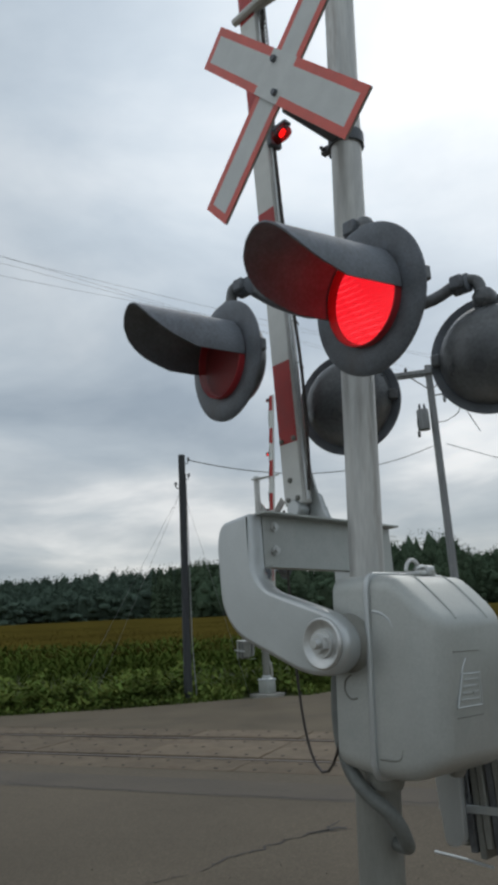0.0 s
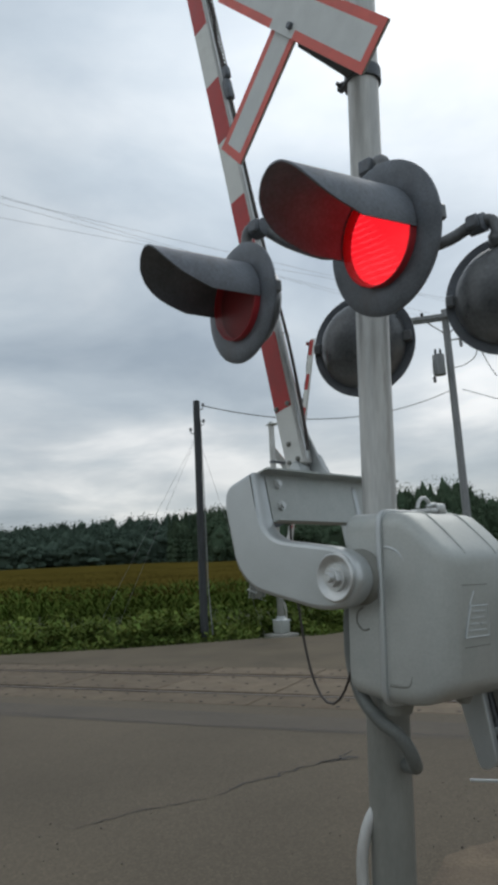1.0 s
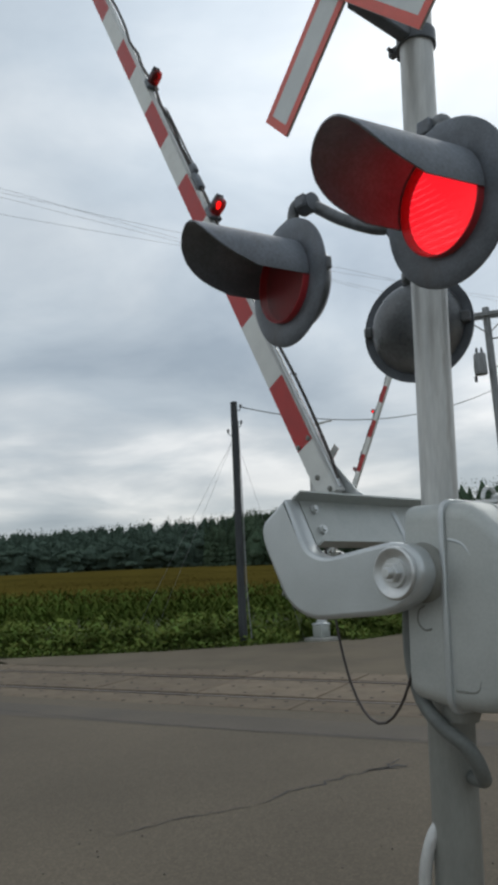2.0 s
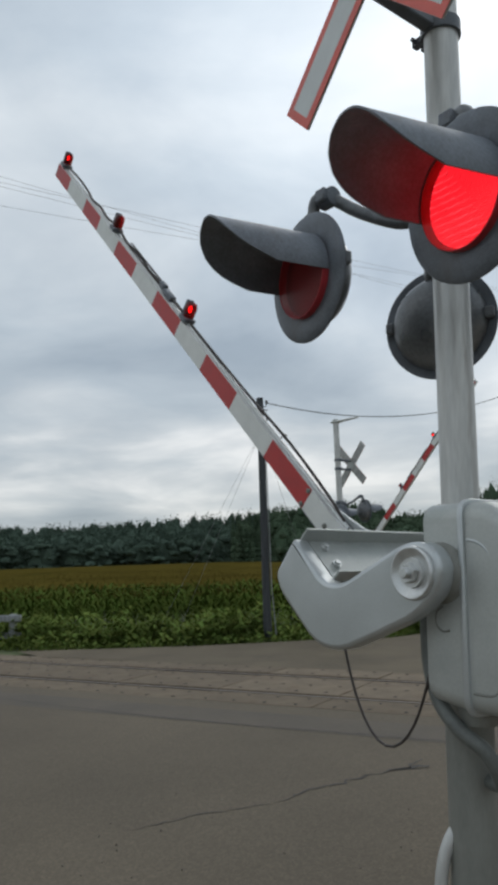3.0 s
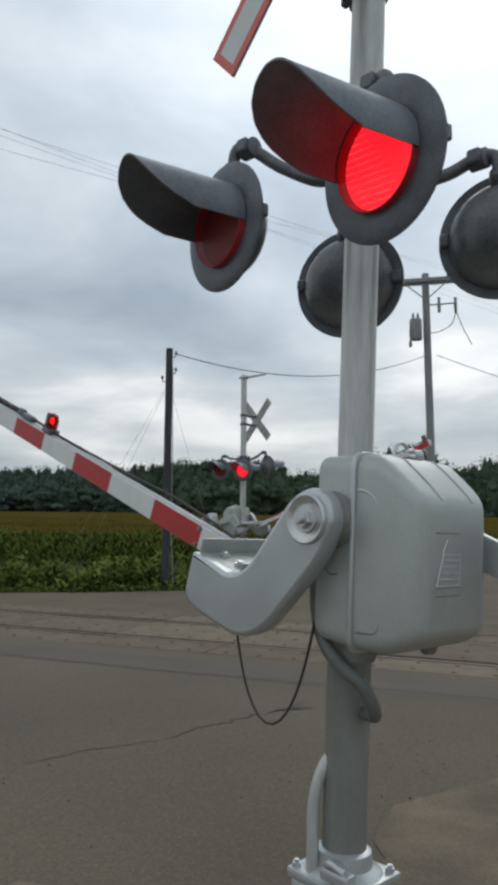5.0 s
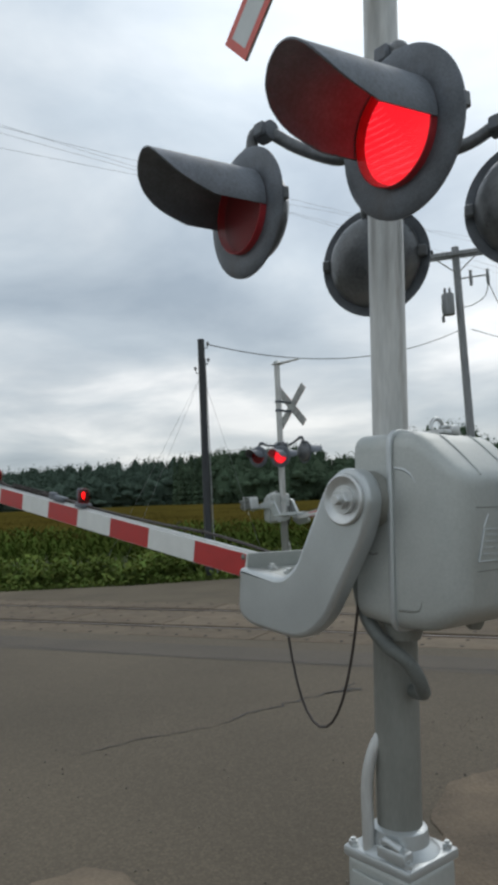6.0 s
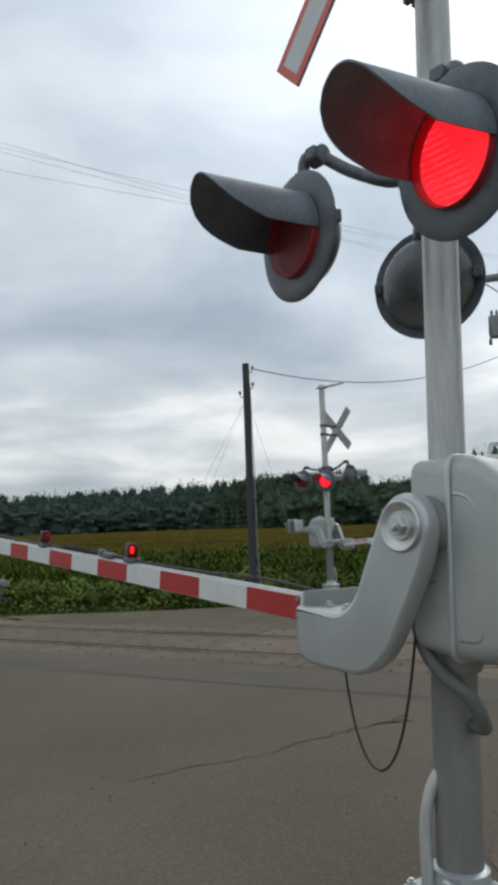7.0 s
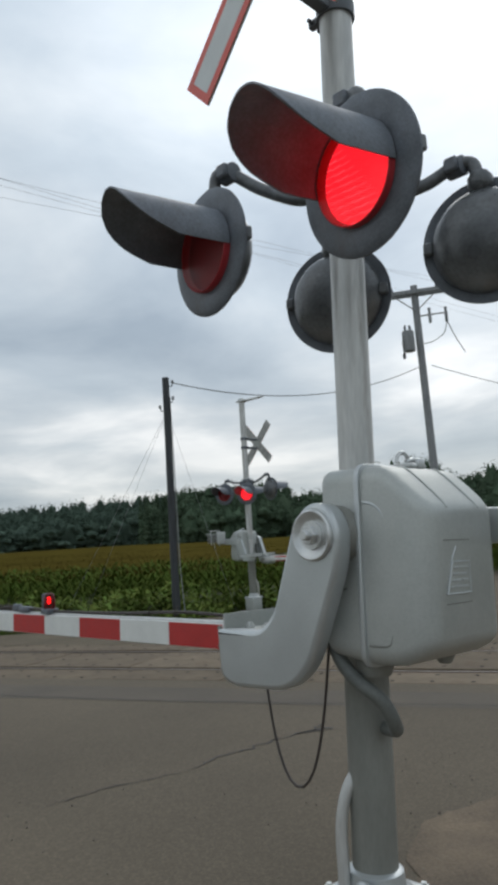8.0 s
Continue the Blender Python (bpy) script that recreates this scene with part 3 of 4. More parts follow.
def crossing_signal(m, label):
    sig = empty("crossing_signal", m, label, "crossing signal", "signals at the level crossing")
    part("mast", lathe([(0.071, 1.2), (0.071, 5.08), (0.0, 5.08)], 40), GALV, sig, "streaky galvanised steel mast")
    part("lower_mast", lathe([(0.086, 0.36), (0.086, 1.245), (0.072, 1.26)], 40), POST, sig, "grey painted lower mast pipe")
    part("mast_cap", lathe([(0.078, 5.05), (0.085, 5.07), (0.085, 5.10), (0.06, 5.13), (0.0, 5.14)], 28), SILVER, sig)
    # flat bracket at the top that reaches towards the road
    bm = bmesh.new()
    tube([(-0.07, -0.05, 5.06), (-0.74, -0.03, 5.06)], 0.022, 8, bm)
    tube([(-0.07, 0.05, 5.06), (-0.74, -0.03, 5.06)], 0.022, 8, bm)
    box(-0.10, 0.10, -0.10, 0.10, 5.04, 5.075, 0.01, 1, bm)
    part("top_bracket", finish(bm), ARMWHITE, sig, "white flat bracket on the mast top")
    # foot: a junction-box base with a clamp collar
    base = part("base", box(-0.15, 0.15, -0.14, 0.15, 0.02, 0.30, 0.025, 3), SILVER, sig, "silver-painted cast junction box base")
    part("base_cover", box(-0.115, 0.115, -0.158, -0.14, 0.05, 0.26, 0.01, 2), SILVER, base)
    part("base_rim", box(-0.158, 0.158, -0.15, 0.158, 0.295, 0.335, 0.012, 2), CAST, base)
    part("collar", lathe([(0.088, 0.42), (0.105, 0.41), (0.112, 0.36), (0.15, 0.335), (0.0, 0.335)], 32), CAST, base)
    for sx in (-1, 1):
        for sy in (-1, 1):
            bm = bmesh.new()
            lathe([(0.0, 0.360), (0.010, 0.360), (0.010, 0.335), (0.0, 0.335)], 8, "Z", bm)
            lathe([(0.0, 0.350), (0.018, 0.350), (0.020, 0.335), (0.0, 0.335)], 6, "Z", bm)
            part("bolt", turned(Matrix.Translation((sx * 0.128, sy * 0.122, 0)), finish(bm)), CAST, base)
    clamp = box(0.0, 0.13, -0.145, -0.085, 0.335, 0.385, 0.012, 2)
    tube([(0.015, -0.12, 0.385), (0.05, -0.135, 0.405), (0.10, -0.125, 0.385)], 0.016, 10, clamp, smooth_steps=3)
    part("cable_clamp", finish(clamp), CAST, base, "dull silver clamp on the base")
    part("pedestal", box(-0.30, 0.30, -0.28, 0.30, -0.15, 0.02, 0.02, 2), PEDESTAL, sig, "concrete pedestal under the mast")
    part("conduit", tube([(-0.058, -0.112, 0.30), (-0.061, -0.112, 0.42), (-0.068, -0.108, 0.55), (-0.062, -0.098, 0.64), (-0.050, -0.076, 0.71), (-0.035, -0.045, 0.76)], 0.023, 14, smooth_steps=4), GALV, sig, "bent silver conduit at the mast foot")
    # crossbuck on its stand-off bracket
    xb = part("crossbuck", box(-0.10, 0.10, -0.415, -0.40, -0.10, 0.10, 0.004, 1), SILVER, sig, "X-shaped railway crossing sign with red borders")
    xb.matrix_basis = pose(0.012, -0.014, 4.04, 0, 0, -4)
    blade(xb, 45, -0.430, BAREWOOD)
    blade(xb, -45, -0.4146, BAREWOOD)
    for z in (-0.085, 0.085):
        part("sign_bolt", turned(Matrix.Translation((0, 0, z)), lathe([(0.0, -0.45), (0.014, -0.45), (0.016, -0.436), (0.016, -0.40)], 10, "Y")), BLACK, xb)
    for z in (3.91, 4.125):
        part("sign_bracket", box(-0.03, 0.03, -0.40, -0.06, z - 0.025, z + 0.025, 0.006, 1), BLACK, sig, "dark stand-off bracket behind the crossbuck")
    for z in (3.91, 4.125):
        bm = lathe([(0.074, z - 0.03), (0.084, z - 0.03), (0.084, z + 0.03), (0.074, z + 0.03)], 28)
        box(-0.13, -0.07, -0.035, 0.0, z - 0.02, z + 0.02, 0.006, 1, bm)
        box(-0.12, -0.07, 0.01, 0.035, z - 0.02, z + 0.02, 0.006, 1, bm)
        tube([(-0.105, -0.06, z), (-0.105, 0.06, z)], 0.009, 8, bm)
        part("pipe_clamp", finish(bm), BLACK, sig, "black bolted pipe clamp")
    # lamp arms: pipes that leave a junction box on the mast and end in elbows over the heads
    bm = lathe([(0.073, 2.98), (0.10, 2.985), (0.10, 3.14), (0.073, 3.145)], 28)
    box(-0.09, 0.09, -0.15, -0.05, 3.0, 3.12, 0.015, 2, bm)
    box(-0.09, 0.09, 0.05, 0.15, 2.96, 3.10, 0.015, 2, bm)
    part("arm_junction", finish(bm), BLACK, sig, "black junction box for the lamp arms")
    for x, y, z, turn, tilt, _ in HEADS:
        s = 1 if x > 0 else -1
        f = -1 if y < 0 else 1
        yy = y - f * 0.055
        tip = z + 0.24
        lift = 0.03 if s < 0 and f < 0 else 0.0
        pipe = tube([(s * 0.06, f * 0.12, 3.05), (s * 0.14, f * 0.15, 3.06), ((x + s * 0.10) * 0.5, (yy + f * 0.12) * 0.5, tip + 0.03), (x - s * 0.075, yy - f * 0.03, tip + 0.085 + lift), (x - s * 0.02, yy, tip + 0.085 + lift), (x, yy, tip + 0.045), (x, yy, tip)], 0.027, 12, smooth_steps=4)
        arm = part("lamp_arm", pipe, DOME, sig, "black pipe arm with an elbow over the lamp")
        bm = lathe([(0.03, -0.04), (0.042, -0.035), (0.042, 0.035), (0.03, 0.04)], 16, "X")
        box(-0.03, 0.03, -0.055, -0.03, -0.03, 0.03, 0.008, 1, bm)
        part("elbow_clamp", finish(bm), BLACK, arm).matrix_basis = pose(x - s * 0.075, yy - f * 0.02, tip + 0.08 + lift, 0, 0, 0)
    for x, y, z, turn, tilt, phase in HEADS:
        signal_head(sig, x, y, z, turn, tilt, phase)
    return sig


def loft(rects, bm):
    """Rounded rectangles in y and z, one after another along x: (x, y0, y1, z0, z1, corner)."""
    rings = []
    for x, y0, y1, z0, z1, c in rects:
        pts = rounded([(y0, z0), (y1, z0), (y1, z1), (y0, z1)], c, 5)
        rings.append([bm.verts.new((x, p[0], p[1])) for p in pts])
    for a, b in zip(rings, rings[1:]):
        n = len(a)
        for k in range(n):
            bm.faces.new((a[k], a[(k + 1) % n], b[(k + 1) % n], b[k]))
    bm.faces.new(rings[0]); bm.faces.new(rings[-1])
    return finish(bm)


def gate_mechanism(m, label):
    g = empty("gate_mechanism", m, label, "gate mechanism", "gate mechanisms at the crossing")
    Y0, Y1, Z0, Z1 = -0.235, 0.275, 1.195, 1.895
    body = part("body", loft([(0.0, Y0 + 0.02, Y1 - 0.02, Z0 + 0.05, Z1 - 0.02, 0.05), (0.012, Y0 + 0.004, Y1 - 0.004, Z0 + 0.03, Z1 - 0.006, 0.06), (0.03, Y0, Y1, Z0 + 0.02, Z1, 0.06), (0.172, Y0, Y1, Z0, Z1, 0.06)], bmesh.new()), SILVER, g, "silver-painted cast gate mechanism case")
    part("seam_flange", loft([(0.170, Y0 - 0.010, Y1 + 0.010, Z0 - 0.010, Z1 + 0.010, 0.065), (0.176, Y0 - 0.013, Y1 + 0.013, Z0 - 0.013, Z1 + 0.013, 0.065), (0.186, Y0 - 0.013, Y1 + 0.013, Z0 - 0.013, Z1 + 0.013, 0.065), (0.192, Y0 - 0.010, Y1 + 0.010, Z0 - 0.010, Z1 + 0.010, 0.065)], bmesh.new()), CAST, body)
    # flat sides, a long slope over the top, a short one below, and a flat front with rounded corners
    profile = [(0.190, 0.0, 0.0, 0.0), (0.262, 0.0, 0.002, 0.0), (0.285, 0.0, 0.010, 0.002), (0.318, 0.001, 0.036, 0.006), (0.355, 0.002, 0.069, 0.016), (0.385, 0.006, 0.097, 0.030), (0.408, 0.016, 0.119, 0.044), (0.428, 0.032, 0.139, 0.059), (0.442, 0.052, 0.157, 0.075), (0.450, 0.082, 0.180, 0.098)]
    cover = part("cover", loft([(x, Y0 + d, Y1 - d, Z0 + lo, Z1 - up, 0.06 - d * 0.35) for x, d, up, lo in profile], bmesh.new()), SILVER, g, "silver-painted cast cover with a sloping top")
    # ribs over the top slope
    for y in (-0.075, 0.135):
        part("rib", tube([(x, y, Z1 - up - 0.002) for x, d, up, lo in profile[:9]], 0.006, 8, smooth_steps=2), SILVER, cover)
    # embossed lines on the side
    part("embossed_line", tube([(0.20, Y0 + 0.0, 1.765), (0.235, Y0 + 0.002, 1.758), (0.265, Y0 + 0.004, 1.74), (0.29, Y0 + 0.006, 1.705)], 0.006, 8, smooth_steps=3), CAST, cover)
    part("embossed_line", tube([(0.205, Y0 - 0.0, 1.265), (0.265, Y0 + 0.002, 1.265), (0.292, Y0 + 0.004, 1.275), (0.302, Y0 + 0.005, 1.305)], 0.005, 8, smooth_steps=3), POST, cover)
    part("embossed_line", tube([(0.09, Y0 - 0.0, 1.54), (0.062, Y0, 1.52), (0.058, Y0, 1.48), (0.085, Y0, 1.455), (0.115, Y0, 1.46)], 0.004, 8, smooth_steps=3), POST, body)
    # raised maker's plate with lines of lettering that cannot be read
    bm = bmesh.new()
    outline = [(-0.118, 1.440), (0.036, 1.440), (0.036, 1.548), (-0.078, 1.548)]
    back, front = ([bm.verts.new((x, y, z)) for y, z in outline] for x in (0.4495, 0.4535))
    bm.faces.new(front); bm.faces.new(back[::-1])
    for k in range(4):
        bm.faces.new((back[k], back[(k + 1) % 4], front[(k + 1) % 4], front[k]))
    plate_ob = part("name_plate", finish(bm, False), SILVER, cover, "raised plate with worn illegible lettering")
    for (y0, z0), (y1, z1) in zip(outline, outline[1:] + outline[:1]):
        part("plate_edge", tube([(0.4535, y0, z0), (0.4535, y1, z1)], 0.0032, 6), CAST, plate_ob)
    for z, a, b in ((1.462, -0.095, 0.02), (1.484, -0.085, -0.03), (1.484, -0.018, 0.022), (1.506, -0.078, 0.01), (1.528, -0.07, 0.024)):
        part("lettering_bar", box(0.453, 0.4565, a, b, z - 0.004, z + 0.004, 0.001, 1), CAST, plate_ob)
    part("plate_edge", tube([(0.450, -0.078, 1.552), (0.450, -0.045, 1.60)], 0.003, 6), CAST, plate_ob)
    for z, a, b in ((1.622, -0.12, 0.045), (1.405, -0.12, 0.045)):
        part("lettering_bar", box(0.4485, 0.4525, a, b, z, z + 0.004, 0.001, 1), POST, cover)
    # hasp, ring and padlock on top
    hasp = part("hasp", box(0.15, 0.25, 0.005, 0.055, 1.90, 1.916, 0.004, 1), BRIGHT, g, "shiny lifting ring and hasp on the case")
    ring = bmesh.new()
    tube([(0.20, 0.03 + 0.042 * math.cos(a), 1.918 + 0.042 * math.sin(a)) for a in [math.pi * k / 12 for k in range(13)]], 0.008, 10, ring)
    part("ring", finish(ring), BRIGHT, hasp)
    part("padlock", box(0.18, 0.235, 0.085, 0.135, 1.90, 1.94, 0.01, 2), BRIGHT, hasp)
    part("latch", tube([(0.20, 0.05, 1.925), (0.21, 0.08, 1.935), (0.215, 0.115, 1.925), (0.21, 0.16, 1.91)], 0.009, 8, smooth_steps=3), BRIGHT, hasp)
    # clamps to the mast
    for z in (1.32, 1.75):
        bm = lathe([(0.075, z - 0.05), (0.092, z - 0.05), (0.092, z + 0.05), (0.075, z + 0.05)], 28)
        box(0.0, 0.075, -0.11, 0.11, z - 0.04, z + 0.04, 0.01, 1, bm)
        part("mast_clamp", finish(bm), SILVER, g)
    # shaft bosses on both sides
    for y0, y1 in ((-0.285, Y0 + 0.01), (Y1 - 0.01, 0.29)):
        bm = lathe([(0.0, y0), (0.075, y0), (0.09, (y0 + y1) / 2), (0.115, y1), (0.0, y1)], 32, "Y")
        part("shaft_boss", turned(Matrix.Translation((HUB_X + 0.03, 0, HUB_Z)), bm), POST, g)
    # hose that comes down beside the case and sweeps under it to the mast
    part("hose", tube([(-0.03, -0.16, 1.58), (-0.035, -0.17, 1.46), (-0.025, -0.175, 1.32), (0.02, -0.18, 1.20), (0.10, -0.18, 1.125), (0.162, -0.15, 1.075), (0.182, -0.115, 1.02), (0.176, -0.075, 0.965), (0.14, -0.03, 0.935), (0.02, 0.01, 0.93)], 0.027, 14, smooth_steps=4), RUBBER, g, "thick grey hose under the case")
    part("drain", lathe([(0.0, 1.172), (0.022, 1.172), (0.03, 1.182), (0.045, 1.22)], 16), POST, g).matrix_basis = pose(0.29, 0.10, 0)
    part("drain", lathe([(0.0, 1.14), (0.06, 1.14), (0.07, 1.17), (0.07, 1.22)], 16), POST, g).matrix_basis = pose(0.12, -0.10, 0)
    return g


ARM_STRIPES = [-0.939, -1.348, -1.779, -2.194, -2.60, -3.008, -3.416, -3.809, -4.233, -4.607, -5.054, -5.42]
ARM_SET = pose(-0.592, 0.044, 0, 0, 0, 1.05) @ pose(0.6, 0, 0)   # the arm stands a little askew on its adapter


def gate_arm(m, label):
    """The lifting arm, drawn lowered: it turns round the shaft, which lies along y through the origin."""
    a = empty("crossing_gate", m, label, "crossing gate", "gates at the crossing")
    boot = rounded([(-0.550, -0.352), (-0.30, -0.352), (-0.225, -0.285), (-0.104, 0.045), (-0.03, 0.118), (0.06, 0.112), (0.118, 0.03), (0.105, -0.11), (-0.055, -0.47), (-0.17, -0.56), (-0.455, -0.57), (-0.535, -0.54)], [0.012, 0.05, 0.06, 0.05, 0.07, 0.07, 0.08, 0.10, 0.14, 0.12, 0.06, 0.05], 6)
    sup = part("arm_support", plate(boot, -0.345, -0.262, 0.018, 3), CAST, a, "heavy silver cast arm support with round eye")
    bm = lathe([(0.094, -0.340), (0.092, -0.356), (0.086, -0.361), (0.079, -0.360), (0.066, -0.351), (0.046, -0.348), (0.0, -0.348)], 40, "Y")
    part("eye_dish", turned(Matrix.Translation((-0.0, -0.0, 0)), bm), BRIGHT, sup, "dished ring round the shaft end")
    bm = lathe([(0.0, -0.40), (0.016, -0.40), (0.019, -0.395), (0.019, -0.37)], 16, "Y")
    lathe([(0.0, -0.378), (0.033, -0.378), (0.036, -0.374), (0.036, -0.352)], 6, "Y", bm)
    lathe([(0.0, -0.358), (0.050, -0.358), (0.052, -0.346)], 24, "Y", bm)
    part("shaft_nut", finish(bm), BRIGHT, sup, "hexagon nut on the shaft end")
    rear = rounded([(-0.535, -0.352), (-0.30, -0.352), (-0.225, -0.285), (-0.098, 0.045), (0.0, 0.10), (0.30, 0.085), (0.78, 0.06), (0.80, -0.03), (0.30, -0.06), (0.09, -0.08), (-0.13, -0.47), (-0.44, -0.47), (-0.52, -0.45)], 0.04, 4)
    part("arm_support", plate(rear, 0.30, 0.335, 0.008, 2), CAST, a, "silver rear arm support that carries the weights")
    part("shaft", turned(pose(0, 0, 0), tube([(0, -0.30, 0), (0, 0.36, 0)], 0.042, 20)), BRIGHT, a)
    # channel between the supports, open upwards
    bm = bmesh.new()
    box(-0.545, -0.33, -0.262, 0.62, -0.366, -0.358, bm=bm)
    box(-0.553, -0.545, -0.30, 0.62, -0.366, -0.295, bm=bm)
    box(-0.330, -0.322, -0.262, 0.62, -0.366, -0.315, bm=bm)
    ch = part("channel", finish(bm, False), SILVER, a, "silver steel channel joining the arm supports")
    for x, y in ((-0.40, -0.20), (-0.50, -0.20), (-0.44, 0.42)):
        bm = lathe([(0.0, -0.335), (0.013, -0.335), (0.013, -0.358)], 8)
        lathe([(0.0, -0.346), (0.022, -0.346), (0.022, -0.358)], 6, "Z", bm)
        part("bolt", turned(Matrix.Translation((x, y, 0)), finish(bm)), BRIGHT, ch)
    # adapter that holds the arm on the channel
    ad = part("arm_adapter", plate(rounded([(-0.86, -0.50), (-0.86, -0.40), (-0.60, -0.33), (-0.553, -0.30), (-0.553, -0.52), (-0.60, -0.52)], 0.02, 3), 0.100, 0.112, 0.004, 1), CAST, a, "drilled silver adapter plate at the arm's foot")
    bm = bmesh.new()
    outline = rounded([(-0.5535, 0.112), (-0.695, 0.118), (-0.695, 0.185), (-0.62, 0.215), (-0.5535, 0.262)], [0.0, 0.012, 0.02, 0.03, 0.0], 4)
    low, high = ([bm.verts.new((p[0], p[1], z)) for p in outline] for z in (-0.412, -0.400))
    bm.faces.new(high); bm.faces.new(low[::-1])
    for k in range(len(outline)):
        q = (k + 1) % len(outline)
        bm.faces.new((low[k], low[q], high[q], high[k]))
    drilled = part("drilled_plate", finish(bm, False), CAST, ad, "drilled silver plate with a nut and dark dots for holes")
    # one nut; the three small dark dots stand in for shaded drill holes
    for x, y, r in ((-0.665, 0.150, 0.018), (-0.632, 0.158, 0.008), (-0.608, 0.163, 0.008), (-0.584, 0.168, 0.008)):
        bm = lathe([(0.0, -0.384 if r > 0.01 else -0.397), (r * 0.6, -0.384 if r > 0.01 else -0.397), (r, -0.399), (0.0, -0.3995)], 6 if r > 0.01 else 10)
        part("bolt", turned(Matrix.Translation((x, y, 0)), bm), BRIGHT if r > 0.01 else HOLE_SHADE, drilled)
    part("gusset", plate(rounded([(-0.5535, -0.412), (-0.64, -0.412), (-0.5535, -0.50)], 0.006, 2), 0.225, 0.235, 0.002, 1), CAST, ad)
    part("arm_pivot", turned(Matrix.Translation((-0.615, 0, -0.44)), lathe([(0.0, 0.020), (0.036, 0.020), (0.042, 0.028), (0.042, 0.086), (0.036, 0.094), (0.0, 0.094)], 20, "Y")), CAST, ad, "round cast pivot at the arm's foot")
    # second leg that braces the arm sideways
    bm = bmesh.new()
    ends = [[bm.verts.new((x, y, z)) for y, z in ((ya, z0), (ya + 0.028, z0), (ya + 0.028, z1), (ya, z1))] for x, ya, z0, z1 in ((-1.42, 0.082, -0.47, -0.42), (-0.60, 0.115, -0.48, -0.40))]
    bm.faces.new(ends[0]); bm.faces.new(ends[1][::-1])
    for k in range(4):
        bm.faces.new((ends[0][k], ends[0][(k + 1) % 4], ends[1][(k + 1) % 4], ends[1][k]))
    part("arm_brace", finish(bm, False), ARMWHITE, a, "white brace that forks from the arm's foot")
    # the arm: a hollow-looking tapered board, striped on its faces
    ZT, ZB = -0.380, -0.501
    arm = part("arm_board", box(-5.45, -0.645, -0.008, 0.050, ZB, ZT, 0.005, 2), ARMWHITE, a, "long white gate arm with red stripes")
    arm.matrix_basis = ARM_SET
    for k in range(0, len(ARM_STRIPES) - 1):
        x0, x1 = ARM_STRIPES[k], ARM_STRIPES[k + 1]
        red = k % 2 == 0
        for y0, y1 in ((-0.0115, -0.008), (0.050, 0.0535)):
            part("red_stripe" if red else "white_stripe", box(x1 + 0.0005, x0 - 0.0005, y0, y1, ZB + 0.004, ZT - 0.004), REDSHEET if red else WHITESHEET, arm)
    part("white_stripe", box(-0.939, -0.65, -0.0115, -0.008, ZB + 0.004, ZT - 0.004), WHITESHEET, arm)
    for x, z in ((-0.955, ZB + 0.02), (-0.955, ZT - 0.02), (-0.67, ZB + 0.03), (-0.67, ZT - 0.03), (-0.76, -0.45)):
        part("bolt", turned(Matrix.Translation((x, 0, z)), lathe([(0.0, -0.024), (0.008, -0.024), (0.013, -0.019), (0.013, -0.011), (0.0, -0.011)], 8, "Y")), POST, arm)
    part("edge_rail", tube([(-5.44, 0.02, ZT + 0.004), (-0.66, 0.02, ZT + 0.004)], 0.010, 8), BRIGHT, arm)
    # wire along the top
    rnd = random.Random(3)
    pts = [(-0.70, 0.02, ZT + 0.01), (-0.85, 0.02, ZT + 0.03), (-1.25, 0.02, ZT + 0.045), (-1.7, 0.02, ZT + 0.03), (-2.2, 0.02, ZT + 0.022), (-2.54, 0.02, ZT + 0.02)]
    part("lamp_wire", tube(pts, 0.008, 8, smooth_steps=5), CABLE, arm, "black wire along the arm")
    pts = [(-2.62 - 0.16 * k, 0.02 + rnd.uniform(-0.01, 0.01), ZT + 0.028 + rnd.uniform(-0.012, 0.012)) for k in range(18)]
    part("lamp_wire", tube(pts, 0.010, 8, smooth_steps=3), CABLE, arm)
    for x in (-1.33, -1.55):
        part("wire_tie", tube([(x, 0.02, ZT + 0.02), (x + 0.02, 0.0, ZT + 0.06), (x + 0.05, 0.0, ZT + 0.075)], 0.003, 6), CABLE, arm)
    coil = [(-3.03 - 0.0042 * k, 0.02 + 0.018 * math.cos(k * 0.9), ZT + 0.032 + 0.018 * math.sin(k * 0.9)) for k in range(150)]
    part("coiled_wire", tube(coil, 0.004, 5), CABLE, arm, "coiled black lamp wire")
    bm = bmesh.new()
    box(-2.97, -2.83, -0.004, 0.046, ZT + 0.005, ZT + 0.045, 0.012, 2, bm)
    box(-3.05, -2.97, 0.0, 0.04, ZT + 0.01, ZT + 0.06, 0.01, 1, bm)
    part("wire_clamp", finish(bm), BLACK, arm)
    for x, phase in ((-2.59, 0), (-3.97, 1), (-5.33, 2)):
        lamp = part("arm_lamp", box(-0.045, 0.045, -0.022, 0.062, 0.0, 0.032, 0.008, 2), BLACK, a, "small red lamp on a black bracket")
        lamp.matrix_basis = ARM_SET @ pose(x, 0, ZT + 0.006)
        bm = lathe([(0.036, 0.03), (0.037, 0.06), (0.036, 0.095), (0.026, 0.122), (0.0, 0.132)], 20)
        part("lamp_shell", turned(Matrix.Translation((0, 0.02, 0)), bm), SMALL_LENS, lamp, "red plastic lamp shell")
        part("lamp_back", box(-0.056, -0.034, -0.006, 0.046, 0.03, 0.125, 0.008, 2), BLACK, lamp)
        # added glowing plate inside the shell; turning it makes the lamp blink
        bm = bmesh.new()
        lathe([(0.0, -0.003), (0.024, -0.003), (0.024, 0.003), (0.0, 0.003)], 16, "Y", bm)
